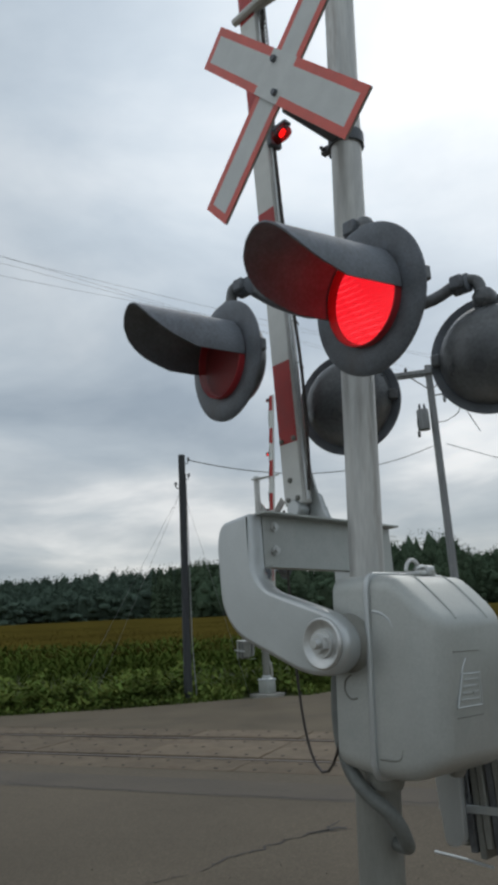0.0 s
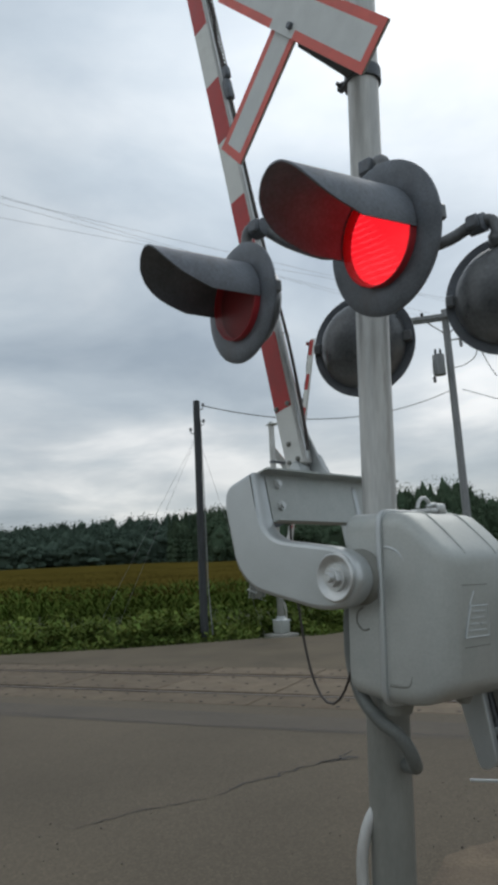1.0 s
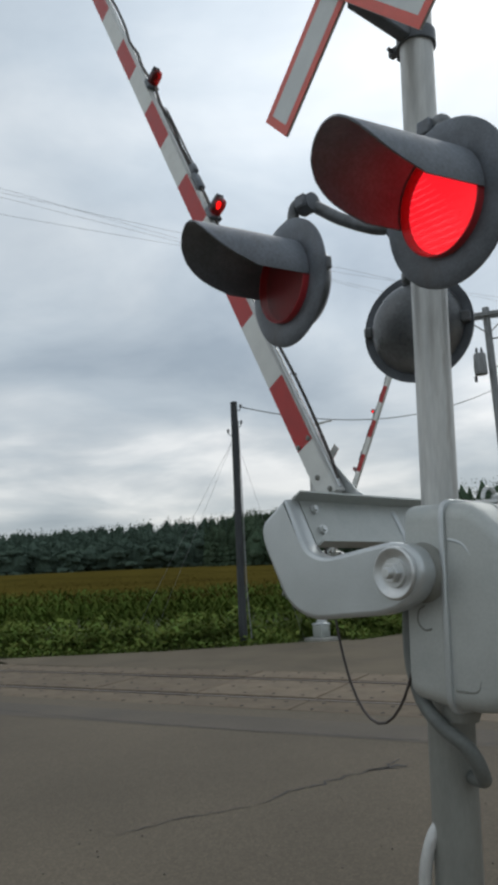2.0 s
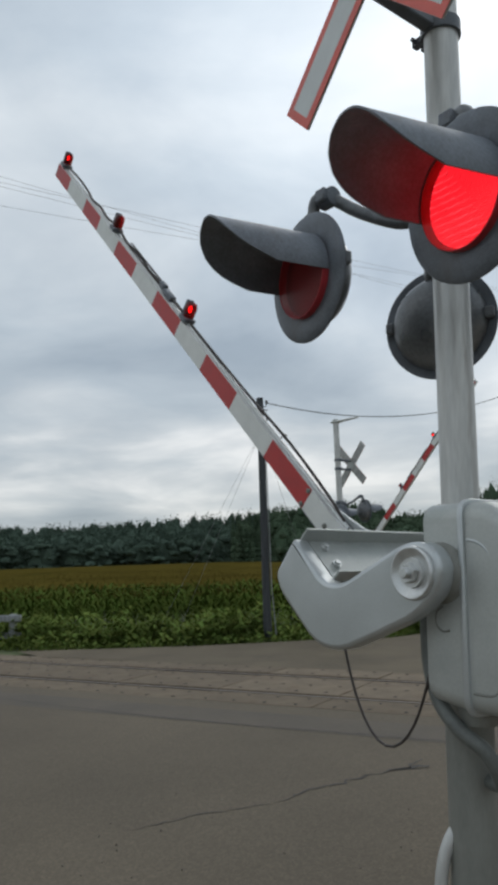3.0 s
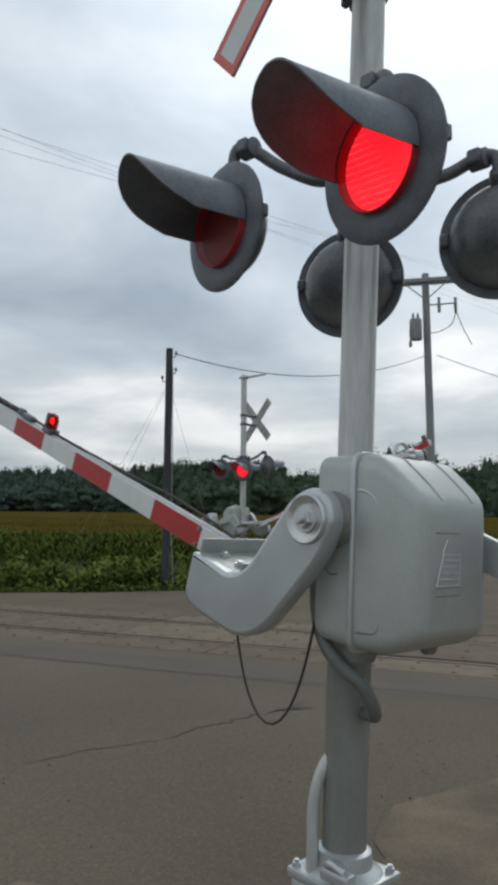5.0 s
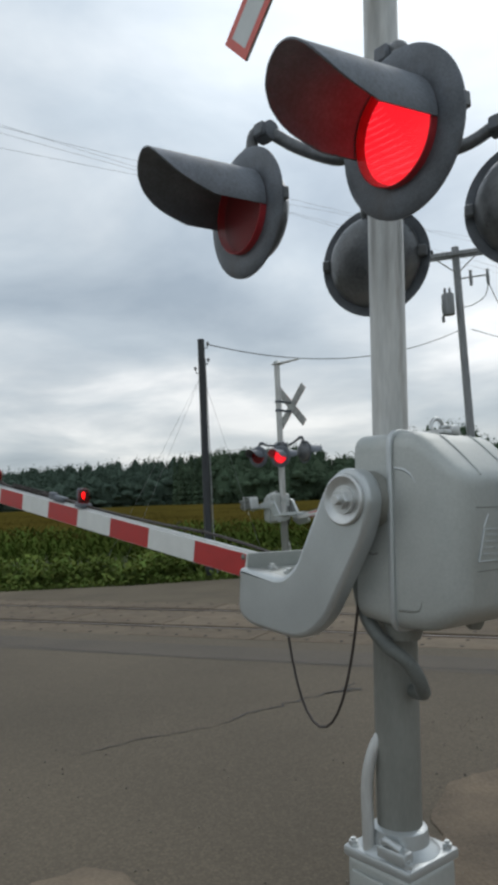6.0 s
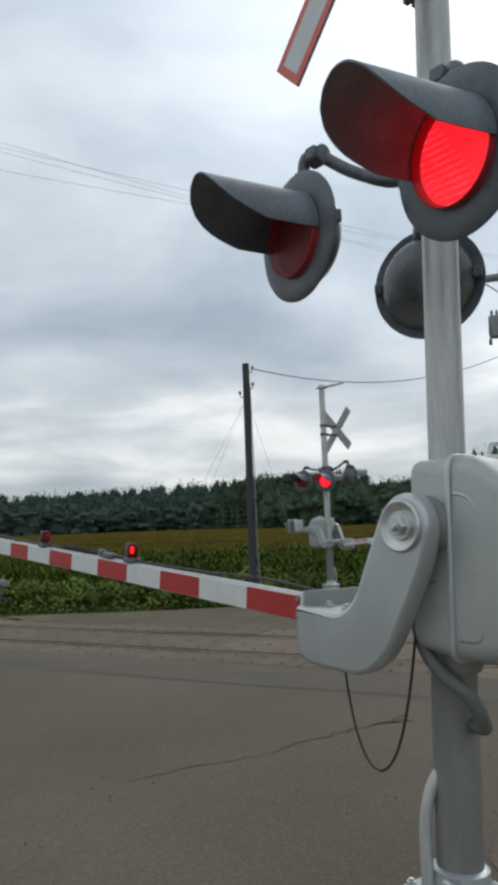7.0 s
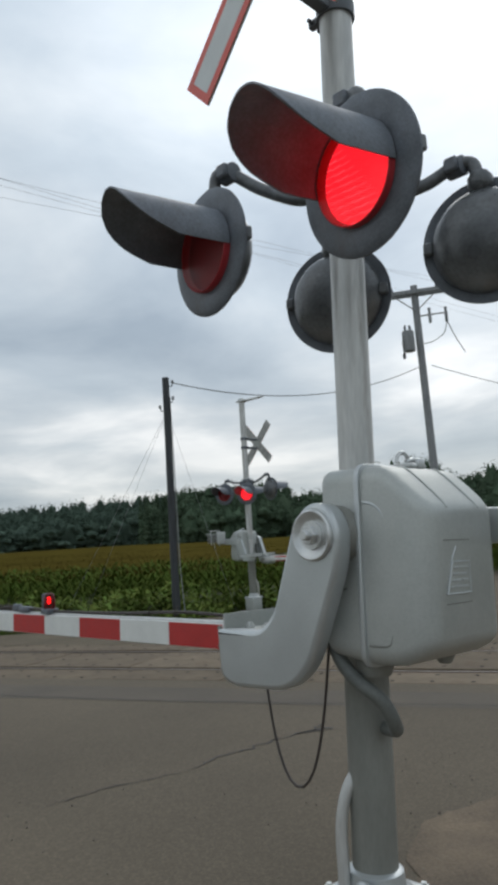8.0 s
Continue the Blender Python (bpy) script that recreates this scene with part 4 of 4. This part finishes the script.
        bulb = part("reflector", finish(bm, False), SMALL_ON, lamp, "small two-sided reflector, one side glowing")
        bulb.data.materials.append(LAMP_OFF)
        for f in bulb.data.polygons:
            f.material_index = 0 if f.center.y < -0.001 else 1
        bulb.matrix_basis = pose(0, 0.018, 0.082)
        bulb["phase"] = phase
    # counterweights behind the case
    cw = part("counterweight", box(0.446, 0.456, 0.338, 0.60, -0.03, 0.235, 0.003, 1), CAST, a, "dark counterweight plates in a silver frame on the rear support")
    for k in range(6):
        z = 0.0 + k * 0.036
        part("weight_plate", box(0.46 + 0.012 * (k % 2), 0.80 + 0.02 * (k % 3), 0.372 - 0.008 * (k % 2), 0.60, z, z + 0.029, 0.004, 1), DOME if k % 3 == 1 else POST, cw)
    part("frame_bar", box(0.44, 0.85, 0.352, 0.374, 0.217, 0.229, 0.003, 1), BRIGHT, cw)
    part("frame_bar", box(0.44, 0.85, 0.585, 0.61, 0.217, 0.229, 0.003, 1), CAST, cw)
    part("frame_bar", box(0.432, 0.446, 0.355, 0.62, -0.02, 0.26, 0.003, 1), BRIGHT, cw)
    part("weight_strap", box(0.645, 0.675, 0.352, 0.362, -0.07, 0.30, 0.003, 1), CAST, cw)
    part("weight_strap", box(0.645, 0.675, 0.61, 0.618, -0.05, 0.30, 0.003, 1), CAST, cw)
    for y, z in ((0.357, 0.275), (0.357, -0.05)):
        part("bolt", turned(Matrix.Translation((0.66, y, z)), lathe([(0.0, -0.022), (0.016, -0.022), (0.016, 0.0), (0.0, 0.0)], 6, "Y")), BRIGHT, cw)
    part("rod", tube([(0.66, 0.35, 0.285), (0.66, 0.63, 0.285)], 0.008, 8), BRIGHT, cw)
    part("rod", tube([(0.835, 0.362, -0.13), (0.845, 0.362, 0.0), (0.86, 0.362, 0.13)], 0.006, 8), CAST, cw)
    return a


near_signal = crossing_signal(NEAR, "grey steel level-crossing signal with crossbuck and red flashing lights")
near_mech = gate_mechanism(NEAR, "silver-painted gate mechanism case clamped to the signal mast")
near_gate = gate_arm(NEAR @ pose(HUB_X, HUB_Y, HUB_Z), "red and white striped crossing gate arm coming down")
far_signal = tagged(copy_thing(near_signal, FAR), "level-crossing signal across the tracks, its crossbuck seen from behind")
far_mech = tagged(copy_thing(near_mech, FAR), "silver gate mechanism case on the signal across the tracks")
far_gate = tagged(copy_thing(near_gate, FAR @ pose(HUB_X, HUB_Y, HUB_Z)), "red and white gate arm across the tracks coming down")


# ---- poles and wires ----
def wooden_pole(x, y, top, r, mat, name, label, lean=(0.0, 0.0)):
    p = empty(name, pose(x, y, 0, lean[0], lean[1], 0), label, "utility pole")
    part("pole_shaft", lathe([(r * 1.25, -0.3), (r * 1.15, 1.0), (r, top), (r * 0.9, top), (0.0, top + 0.02)], 20), mat, p)
    return p


dark_pole = wooden_pole(-2.27, 14.6, 5.68, 0.082, POLEWOOD, "utility_pole", "short dark creosoted pole standing in the weeds", (0, 0))
for z, s in ((5.45, 1), (5.05, 1), (4.85, -1)):
    bm = tube([(0, 0, z), (s * 0.14, 0, z + 0.02), (s * 0.16, 0, z + 0.08)], 0.012, 6)
    ins = part("insulator_pin", bm, BLACK, dark_pole)
    part("insulator", turned(Matrix.Translation((s * 0.16, 0, z + 0.08)), lathe([(0.0, 0.09), (0.03, 0.08), (0.035, 0.03), (0.022, 0.0), (0.0, 0.0)], 12)), GREYWOOD, ins)
part("ground_wire", tube([(0.09, -0.02, 5.2), (0.12, -0.05, 3.0), (0.13, -0.05, 1.2), (0.20, -0.10, 0.1)], 0.012, 6), GREYWOOD, dark_pole)

tall_pole = wooden_pole(5.74, 21.3, 9.85, 0.118, GREYWOOD, "utility_pole", "tall grey wooden utility pole with crossarm and transformer", (0.0, -1.0))
for dy in (-0.16, 0.16):
    part("crossarm", turned(pose(0, 0, 9.6, 0, 0, -12), box(-1.35, 1.35, dy - 0.05, dy + 0.05, -0.07, 0.07, 0.01, 1)), GREYWOOD, tall_pole, "weathered wooden crossarm")
for s in (-1, 1):
    part("arm_brace", turned(pose(0, 0, 9.6, 0, 0, -12), tube([(s * 0.75, -0.2, -0.05), (0, -0.2, -0.7)], 0.02, 6)), GREYWOOD, tall_pole)
INS = [(-1.25, 0), (-0.75, 0), (0.75, 0), (1.25, 0)]
for x, _ in INS:
    part("insulator", turned(pose(0, 0, 9.6, 0, 0, -12) @ Matrix.Translation((x, 0, 0.07)), lathe([(0.0, 0.20), (0.03, 0.19), (0.06, 0.12), (0.05, 0.08), (0.065, 0.05), (0.02, 0.0)], 12)), POLEWOOD, tall_pole)
tr = part("transformer", lathe([(0.0, 7.55), (0.19, 7.57), (0.20, 7.62), (0.20, 8.22), (0.18, 8.27), (0.0, 8.29)], 24), GREYWOOD, tall_pole, "grey drum transformer")
tr.matrix_basis = pose(-0.40, -0.12, 0)
for a in (-0.08, 0.08):
    part("bushing", lathe([(0.05, 8.26), (0.03, 8.32), (0.05, 8.36), (0.02, 8.48), (0.0, 8.48)], 10), BLACK, tr).matrix_basis = pose(a, 0, 0)
part("side_bracket", tube([(0.0, -0.1, 8.75), (1.0, -0.12, 8.82)], 0.025, 6), GREYWOOD, tall_pole)
for x in (0.4, 0.95):
    part("cutout", turned(Matrix.Translation((x, -0.12, 8.8)), lathe([(0.0, 0.22), (0.06, 0.2), (0.04, 0.1), (0.06, -0.02), (0.05, -0.30), (0.0, -0.32)], 10)), GREYWOOD, tall_pole)
for p in ([(0.95, -0.12, 8.5), (0.8, -0.12, 8.1), (0.4, -0.12, 7.85), (0.1, -0.12, 7.8)], [(-0.45, -0.15, 8.45), (-0.62, -0.2, 7.9), (-0.60, -0.2, 7.4)], [(0.97, -0.12, 8.5), (1.2, -0.12, 7.9), (1.45, -0.12, 7.4)]):
    part("jumper_wire", tube(p, 0.014, 6, smooth_steps=4), POLEWOOD, tall_pole)
part("arrester", lathe([(0.0, 7.4), (0.05, 7.42), (0.05, 7.6), (0.0, 7.62)], 10), POLEWOOD, tall_pole).matrix_basis = pose(-0.61, -0.2, -0.1)


def wire(name, a, b, sag, r, label, n=24):
    a, b = Vector(a), Vector(b)
    pts = [a.lerp(b, k / n) - Vector((0, 0, 4 * sag * (k / n) * (1 - k / n))) for k in range(n + 1)]
    tagged(part(name, tube(pts, r, 6), GREYWOOD, None, label), category="wire", kind="structure")


wire("power_line", (-2.11, 14.6, 5.55), (5.55, 21.2, 7.05), 0.62, 0.013, "thin service wire from pole to pole")
wire("power_line", (5.9, 21.2, 7.05), (30, 42, 8.0), 0.8, 0.013, "thin service wire leaving the tall pole")
for x, y in ((-1.25, -17.6), (-0.75, -14.6), (0.75, -12.0), (1.25, -7.5)):
    wire("power_line", (5.74 + x * 0.98, 21.3 - 0.2 * x, 9.85), (-34, y, 9.9), 0.5, 0.0034, "thin overhead power line against the clouds")
    wire("power_line", (5.74 + x * 0.98, 21.3 - 0.2 * x, 9.85), (48 + x, 54, 9.9), 0.5, 0.0034, "thin overhead power line against the clouds")
for bx, by in ((-4.6, 15.3), (-5.2, 15.6), (-0.9, 15.2)):
    wire("guy_wire", (-2.27, 14.6, 4.85), (bx, by, 0.0), 0.0, 0.0035, "thin guy wire down to the weeds", 2)

# low rail fence of two beams at the road's far edge
guard = empty("guard_rail", pose(-8.5, 14.6, 0, 0, 0, 4), "low grey guard rail in the weeds", "guard rail")
for z in (0.12, 0.52):
    part("beam", box(-6.0, 0.25, -0.05, 0.05, z, z + 0.16, 0.02, 1), GREYWOOD, guard)
for x in (-5.5, -3.5, -1.6, 0.0):
    part("post", box(x - 0.08, x + 0.08, 0.055, 0.2, -0.1, 0.7, 0.015, 1), GREYWOOD, guard)


# ---- weeds, corn and woods ----
def leaf_stuff(name, leaves, mat, label, category):
    """leaves: foot, way out, height, width, droop. Each leaf is a bent strip that tapers to a point."""
    V, F = [], []
    for (x, y, z), (ox, oy), h, w, droop in leaves:
        n = math.hypot(ox, oy) or 1
        sx, sy = -oy / n * w / 2, ox / n * w / 2
        b = len(V)
        for f, wide in ((0.0, 0.5), (0.4, 1.0), (0.75, 0.7)):
            px, py, pz = x + ox * f, y + oy * f, z + h * (f * (1 + droop) - droop * f * f * 1.6)
            V += [(px - sx * wide, py - sy * wide, pz), (px + sx * wide, py + sy * wide, pz)]
        V.append((x + ox, y + oy, z + h * (1 + droop - droop * 1.6)))
        F += [(b, b + 1, b + 3, b + 2), (b + 2, b + 3, b + 5, b + 4), (b + 4, b + 5, b + 6)]
    me = bpy.data.meshes.new(name)
    me.from_pydata(V, [], F)
    me.materials.append(mat)
    return tagged(new(name, me), label, category, kind="stuff")


WEED = per_leaf(material("weed_leaves", (0.136, 0.180, 0.046), 0.85, 0, 0.25, 0.9), 0.20, 0.025)
CORN = per_leaf(material("corn_leaves", (0.084, 0.116, 0.026), 0.85, 0, 0.25, 0.8), 0.18, 0.02)
TASSEL = per_leaf(material("corn_tassels", (0.072, 0.054, 0.014), 0.9, 0, 0.2, 0.5), 0.22, 0.02)
rnd = random.Random(11)
EDGE_X = [-19, -12, -8.2, -7.0, -4.0, -2.6, -1.1, 0.5, 2.6]
EDGE_Y = [17.5, 14.7, 13.5, 13.05, 13.35, 13.7, 14.2, 14.35, 16.6]


def edge_y(x):
    return float(np.interp(x, EDGE_X, EDGE_Y))


leaves = []
for _ in range(15000):
    x = rnd.uniform(-15, 3.2)
    d = abs(rnd.gauss(0, 1.5))
    y = edge_y(x) + 0.1 + d
    if abs(x + 0.47) < 0.55 and y < 15.1:
        continue
    tall = 0.10 + 0.34 * min(1, d / 1.5) + 0.28 * max(0, noise.noise(Vector((x * 0.6, y * 0.6, 0)))) * min(1, d)
    h = tall * rnd.uniform(0.4, 1.25)
    a = rnd.uniform(0, 2 * math.pi)
    out = h * rnd.uniform(0.3, 0.9)
    broad = rnd.random() < 0.5
    z0 = -0.05 if not broad else h * rnd.uniform(0.1, 0.8)
    leaves.append(((x, y, z0), (out * math.cos(a), out * math.sin(a)), h * (0.35 if broad else 1), rnd.uniform(0.03, 0.085) if broad else rnd.uniform(0.012, 0.03), rnd.uniform(0.1, 0.7)))
# a few tall broad-leaved weeds
for cx, cy, ch in [(rnd.uniform(-13, 1.5), rnd.uniform(0.5, 2.4), rnd.uniform(0.35, 0.8)) for _ in range(90)]:
    y = edge_y(cx) + cy
    if abs(cx + 0.47) < 0.8 and y < 15.3:
        continue
    for _ in range(46):
        a, f = rnd.uniform(0, 2 * math.pi), rnd.uniform(0.1, 1)
        out = 0.16 + 0.20 * (1 - f) + rnd.uniform(0, 0.1)
        leaves.append(((cx + rnd.gauss(0, 0.12), y + rnd.gauss(0, 0.12), ch * f - 0.05), (out * math.cos(a), out * math.sin(a)), 0.10, rnd.uniform(0.04, 0.10), rnd.uniform(0.6, 1.6)))
leaf_stuff("weeds", leaves, WEED, "tangle of green roadside weeds and grass", "weeds")

leaves, spikes = [], []
for row in range(15):
    for k in range(150):
        x = -20 + k * 0.235 + rnd.uniform(-0.06, 0.06)
        y = 17.0 + row * 0.76 + rnd.uniform(-0.06, 0.06) + 0.05 * (x + 5)
        if x > 2.3 + (y - 16) * 0.9:
            continue
        top = 1.02 + rnd.uniform(-0.16, 0.12) + 0.10 * noise.noise(Vector((x * 0.25, y * 0.25, 4)))
        leaves.append(((x, y, -0.1), (0.02, 0.0), top + 0.1, 0.035, 0.0))
        for j in range(9):
            a = rnd.uniform(0, 2 * math.pi)
            zf = 0.15 + 0.09 * j
            ln = rnd.uniform(0.28, 0.50)
            leaves.append(((x, y, zf * top), (ln * math.cos(a), ln * math.sin(a)), 0.26, rnd.uniform(0.05, 0.08), rnd.uniform(0.7, 1.5)))
        if row > 1 or rnd.random() < 0.5:
            for j in range(3):
                a = rnd.uniform(0, 2 * math.pi)
                spikes.append(((x, y, top - 0.05), (0.07 * math.cos(a), 0.07 * math.sin(a)), rnd.uniform(0.08, 0.16), 0.012, 0.2))
leaf_stuff("corn", leaves, CORN, "dense green corn plants at the field's edge", "corn")


def corn_canopy():
    """The tops of the corn beyond the first rows, out to the woods."""
    V, F = [], []
    ys = [27 + 392 * (k / 70) ** 2.2 for k in range(71)]
    nx = 130
    for j, y in enumerate(ys):
        for i in range(nx + 1):
            x = (i / nx - 0.5) * (60 + 2.0 * y)
            z = 0.90 + 2.9 * (y - 27) / 392 + 0.10 * noise.noise(Vector((x * 0.8, y * 0.8, 0))) + 0.06 * noise.noise(Vector((x * 2.7, y * 2.7, 5)))
            V.append((x, y, z))
    for j in range(70):
        for i in range(nx):
            a = j * (nx + 1) + i
            F.append((a, a + 1, a + nx + 2, a + nx + 1))
    me = bpy.data.meshes.new("corn_field")
    me.from_pydata(V, [], F)
    me.materials.append(per_leaf(material("ripe_corn_tops", (0.078, 0.061, 0.014), 0.95, 0, 0.25, 0.10, 0.8, 2.5, second=(0.060, 0.056, 0.014)), 0.0, 0.0))
    tagged(new("corn_field", me), "yellow-brown tops of a wide corn field", "corn field", kind="stuff")


corn_canopy()
for _ in range(22000):
    y = 19 + 75 * rnd.random() ** 1.7
    x = rnd.uniform(-0.62, 0.42) * (y + 6)
    if x > 2.3 + (y - 16) * 0.9:
        continue
    a = rnd.uniform(0, 2 * math.pi)
    z = 0.84 + 2.9 * max(0, y - 27) / 392
    spikes.append(((x, y, z), (0.10 * math.cos(a), 0.10 * math.sin(a)), rnd.uniform(0.08, 0.18), 0.014 + 0.0004 * y, 0.2))
leaf_stuff("corn_tassels", spikes, TASSEL, "yellow-brown tassels over the corn", "corn")

# height of the wooded skyline as a slope, by bearing in degrees
SKY_AZ = [-45, -20, -14, -9, -6, -3.6, -3.0, 2.4, 3.2, 7.2, 8.5, 10.5, 14, 15.2, 16.8, 18, 30, 45]
SKY_UP = [0.057, 0.06, 0.066, 0.071, 0.077, 0.076, 0.08, 0.081, 0.064, 0.064, 0.086, 0.1, 0.1, 0.078, 0.07, 0.084, 0.088, 0.072]


def forest(name, label, lo, hi, near, count, mat, seed, conifers):
    """A belt of trees: each has a trunk, leafy lobes (or tiers, for a fir) and a coat of small leaf clumps over them."""
    r = random.Random(seed)
    g = np.random.default_rng(seed)
    base = bmesh.new()
    bmesh.ops.create_icosphere(base, subdivisions=1, radius=1)
    bv = np.array([v.co[:] for v in base.verts])
    bf = np.array([[v.index for v in f.verts] for f in base.faces])
    base.free()
    verts, faces, total = [], [], 0
    clump = near * 0.0016

    def add(v, f):
        nonlocal total
        verts.append(v)
        faces.append(f + total)
        total += len(v)

    def lobe(c, sx, sz, clumps):
        lump = 1 + g.uniform(-0.18, 0.18, (len(bv), 1))
        add(np.array(c) + bv * lump * np.array([sx, sx, sz]) * 0.86, bf)
        d = g.normal(size=(clumps, 3))
        d /= np.linalg.norm(d, axis=1)[:, None]
        mid = np.array(c) + d * np.array([sx, sx, sz]) * g.uniform(0.84, 1.1, (clumps, 1))
        tri = mid[:, None, :] + g.uniform(-clump, clump, (clumps, 3, 3))
        add(tri.reshape(-1, 3), np.arange(clumps * 3).reshape(-1, 3))

    for i in range(count):
        az = r.uniform(lo, hi)
        row = i % 4
        dist = near * (1 - 0.05 * row) + r.uniform(-4, 4)
        top = float(np.interp(az, SKY_AZ, SKY_UP)) * near * (1 - 0.15 * row) + 1.4
        top *= 1.05 + r.uniform(-0.05, 0.03) + 0.04 * noise.noise(Vector((az * 0.7, row, 0)))
        x, y = dist * math.sin(radians(az)) - 0.4, dist * math.cos(radians(az)) - 3
        wide = near * 0.0200 * r.uniform(0.75, 1.3)
        stem = wide * 0.05
        add(np.array([(x - stem, y, -0.2), (x + stem, y, -0.2), (x, y + stem, -0.2), (x, y, top * 0.8)]), np.array([(0, 1, 3), (1, 2, 3), (2, 0, 3)]))
        if r.random() < conifers:
            for k in range(7):
                f = k / 7
                lobe((x, y, top * (0.08 + 0.88 * f)), wide * 0.30 * (1 - f * 0.88), top * 0.085, 34)
            continue
        lobe((x, y, top * 0.48), wide * 0.66, top * 0.46, 200)
        for k in range(11):
            a = r.uniform(0, 2 * math.pi)
            o = wide * 0.72 * math.sqrt(r.random())
            z = top * (0.12 + 0.76 * r.random() * (1 - 0.25 * o / wide))
            lobe((x + o * math.cos(a), y + o * math.sin(a), z), wide * r.uniform(0.22, 0.40), top * r.uniform(0.07, 0.12), 50)
    me = bpy.data.meshes.new(name)
    me.from_pydata(np.concatenate(verts).tolist(), [], np.concatenate(faces).tolist())
    me.materials.append(mat)
    tagged(new(name, me), label, "woods", kind="stuff")


WOODS = per_leaf(material("dark_tree_leaves", (0.068, 0.098, 0.062), 0.9, 0, 0.3, 0.2), 0.13, 0.015)
# distance haze is put into this colour: bluer than the nearer trees
HAZY_WOODS = per_leaf(material("hazy_tree_leaves", (0.072, 0.102, 0.078), 0.95, 0, 0.3, 0.1), 0.09, 0.01)
forest("woods", "long dark green wooded ridge behind the field", -46, -2.5, 420, 760, HAZY_WOODS, 21, 0.02)
forest("woods", "dark stand of mixed trees beyond the corn field", -5.0, 46, 235, 620, WOODS, 22, 0.10)
forest("woods", "scattered pointed firs on the skyline of the ridge", -8.5, -3.0, 330, 70, WOODS, 23, 0.9)


# ---- the loose cable between the case and the arm ----
CABLE_LEN, CABLE_N = 1.37, 24
loose = empty("hanging_cable", NEAR, "thin black cable hanging in a loop under the gate", "cable")
seg = lathe([(0.0, -0.5), (0.0054, -0.5), (0.0054, 0.5), (0.0, 0.5)], 8)
seg_mesh = bpy.data.meshes.new("cable_piece")
seg.to_mesh(seg_mesh); seg.free()
seg_mesh.materials.append(CABLE)
cable_pieces = []
for k in range(CABLE_N):
    ob = new("cable_piece", seg_mesh)
    ob.parent = loose
    ob.scale = (1, 1, CABLE_LEN / CABLE_N * 1.06)
    cable_pieces.append(ob)


def cable_poses(angle):
    """Poses of the pieces along a catenary from the arm to the case, for one angle of the arm."""
    a = pose(HUB_X, HUB_Y, HUB_Z, 0, angle, 0) @ Vector((-0.60, -0.04, -0.44))
    b = Vector((0.006, -0.215, 1.31))
    h, v = math.hypot(b.x - a.x, b.y - a.y), b.z - a.z
    want = math.sqrt(max(CABLE_LEN ** 2 - v * v, h * h * 1.02))
    lo, hi = 0.01, 50.0
    for _ in range(60):
        mid = (lo + hi) / 2
        if 2 * mid * math.sinh(min(300, h / (2 * mid))) > want:
            lo = mid
        else:
            hi = mid
    c = (lo + hi) / 2
    x0 = h / 2 - c * math.asinh(v / (2 * c * math.sinh(h / (2 * c))))

    def at(s):
        # s: length along the cable from the arm
        u = c * math.asinh((s + c * math.sinh(-x0 / c)) / c) + x0
        z = c * math.cosh((u - x0) / c) - c * math.cosh(x0 / c)
        return Vector((a.x + (b.x - a.x) * u / h, a.y + (b.y - a.y) * u / h, a.z + z))

    out = []
    for k in range(CABLE_N):
        p, q = at(CABLE_LEN * k / CABLE_N), at(CABLE_LEN * (k + 1) / CABLE_N)
        t = (q - p).normalized()
        side = Vector((0, 1, 0))
        side = (side - t * side.dot(t)).normalized()
        rot = Matrix((side.cross(t), side, t)).transposed().to_4x4()
        out.append(Matrix.Translation((p + q) / 2) @ rot)
    return out


# ---- motion of the gates, the lamps and the hanging cable ----
ANGLES = [(0.0, 85.6), (0.5, 84.3), (1.0, 76.1), (1.5, 69.0), (2.0, 60.5), (2.5, 52.1), (3.0, 44.2), (3.5, 37.5), (4.0, 31.5), (4.5, 25.2), (5.0, 18.9), (5.5, 12.7), (6.0, 7.6), (6.5, 5.4), (7.0, 3.2), (7.5, -0.2), (8.0, -1.35)]
FAR_ANGLES = [(t, a + 1.4) for t, a in ANGLES]


def angle_at(t):
    return float(np.interp(t, [r[0] for r in ANGLES], [r[1] for r in ANGLES]))


def flash_rows(rest, phase):
    """Turns an added slat or small plate half round each half second, so that its lit side faces out and in by turns.
    """
    if phase == 2:
        return [(0.0, rest), (8.0, rest)]
    turn = 0 if phase == 0 else 180
    rows = [(0.0, rest @ pose(0, 0, 0, turn, 0, 0))]
    for k in range(16):
        t = 0.36 + 0.5 * k
        for n, dt in enumerate((-0.0667, -0.0333, 0.0, 0.0333)):
            if 0 < t + dt < 8:
                rows.append((t + dt, rest @ pose(0, 0, 0, turn + 60 * n, 0, 0)))
        turn += 180
    rows.append((8.0, rest @ pose(0, 0, 0, turn, 0, 0)))
    return rows


def motions():
    for gate, place, angles in ((near_gate, NEAR, ANGLES), (far_gate, FAR, FAR_ANGLES)):
        walk(gate, [(t, place @ pose(HUB_X, HUB_Y, HUB_Z, 0, a, 0)) for t, a in angles])
    times = [0.25 * k for k in range(33)]
    shapes = [cable_poses(angle_at(t)) for t in times]
    for k, piece in enumerate(cable_pieces):
        walk(piece, [(t, shape[k]) for t, shape in zip(times, shapes)])
    for thing in (near_signal, far_signal, near_gate, far_gate):
        for ob in thing.children_recursive:
            if ob.name.startswith("reflector"):
                walk(ob, flash_rows(ob.matrix_basis.copy(), ob["phase"]))


motions()
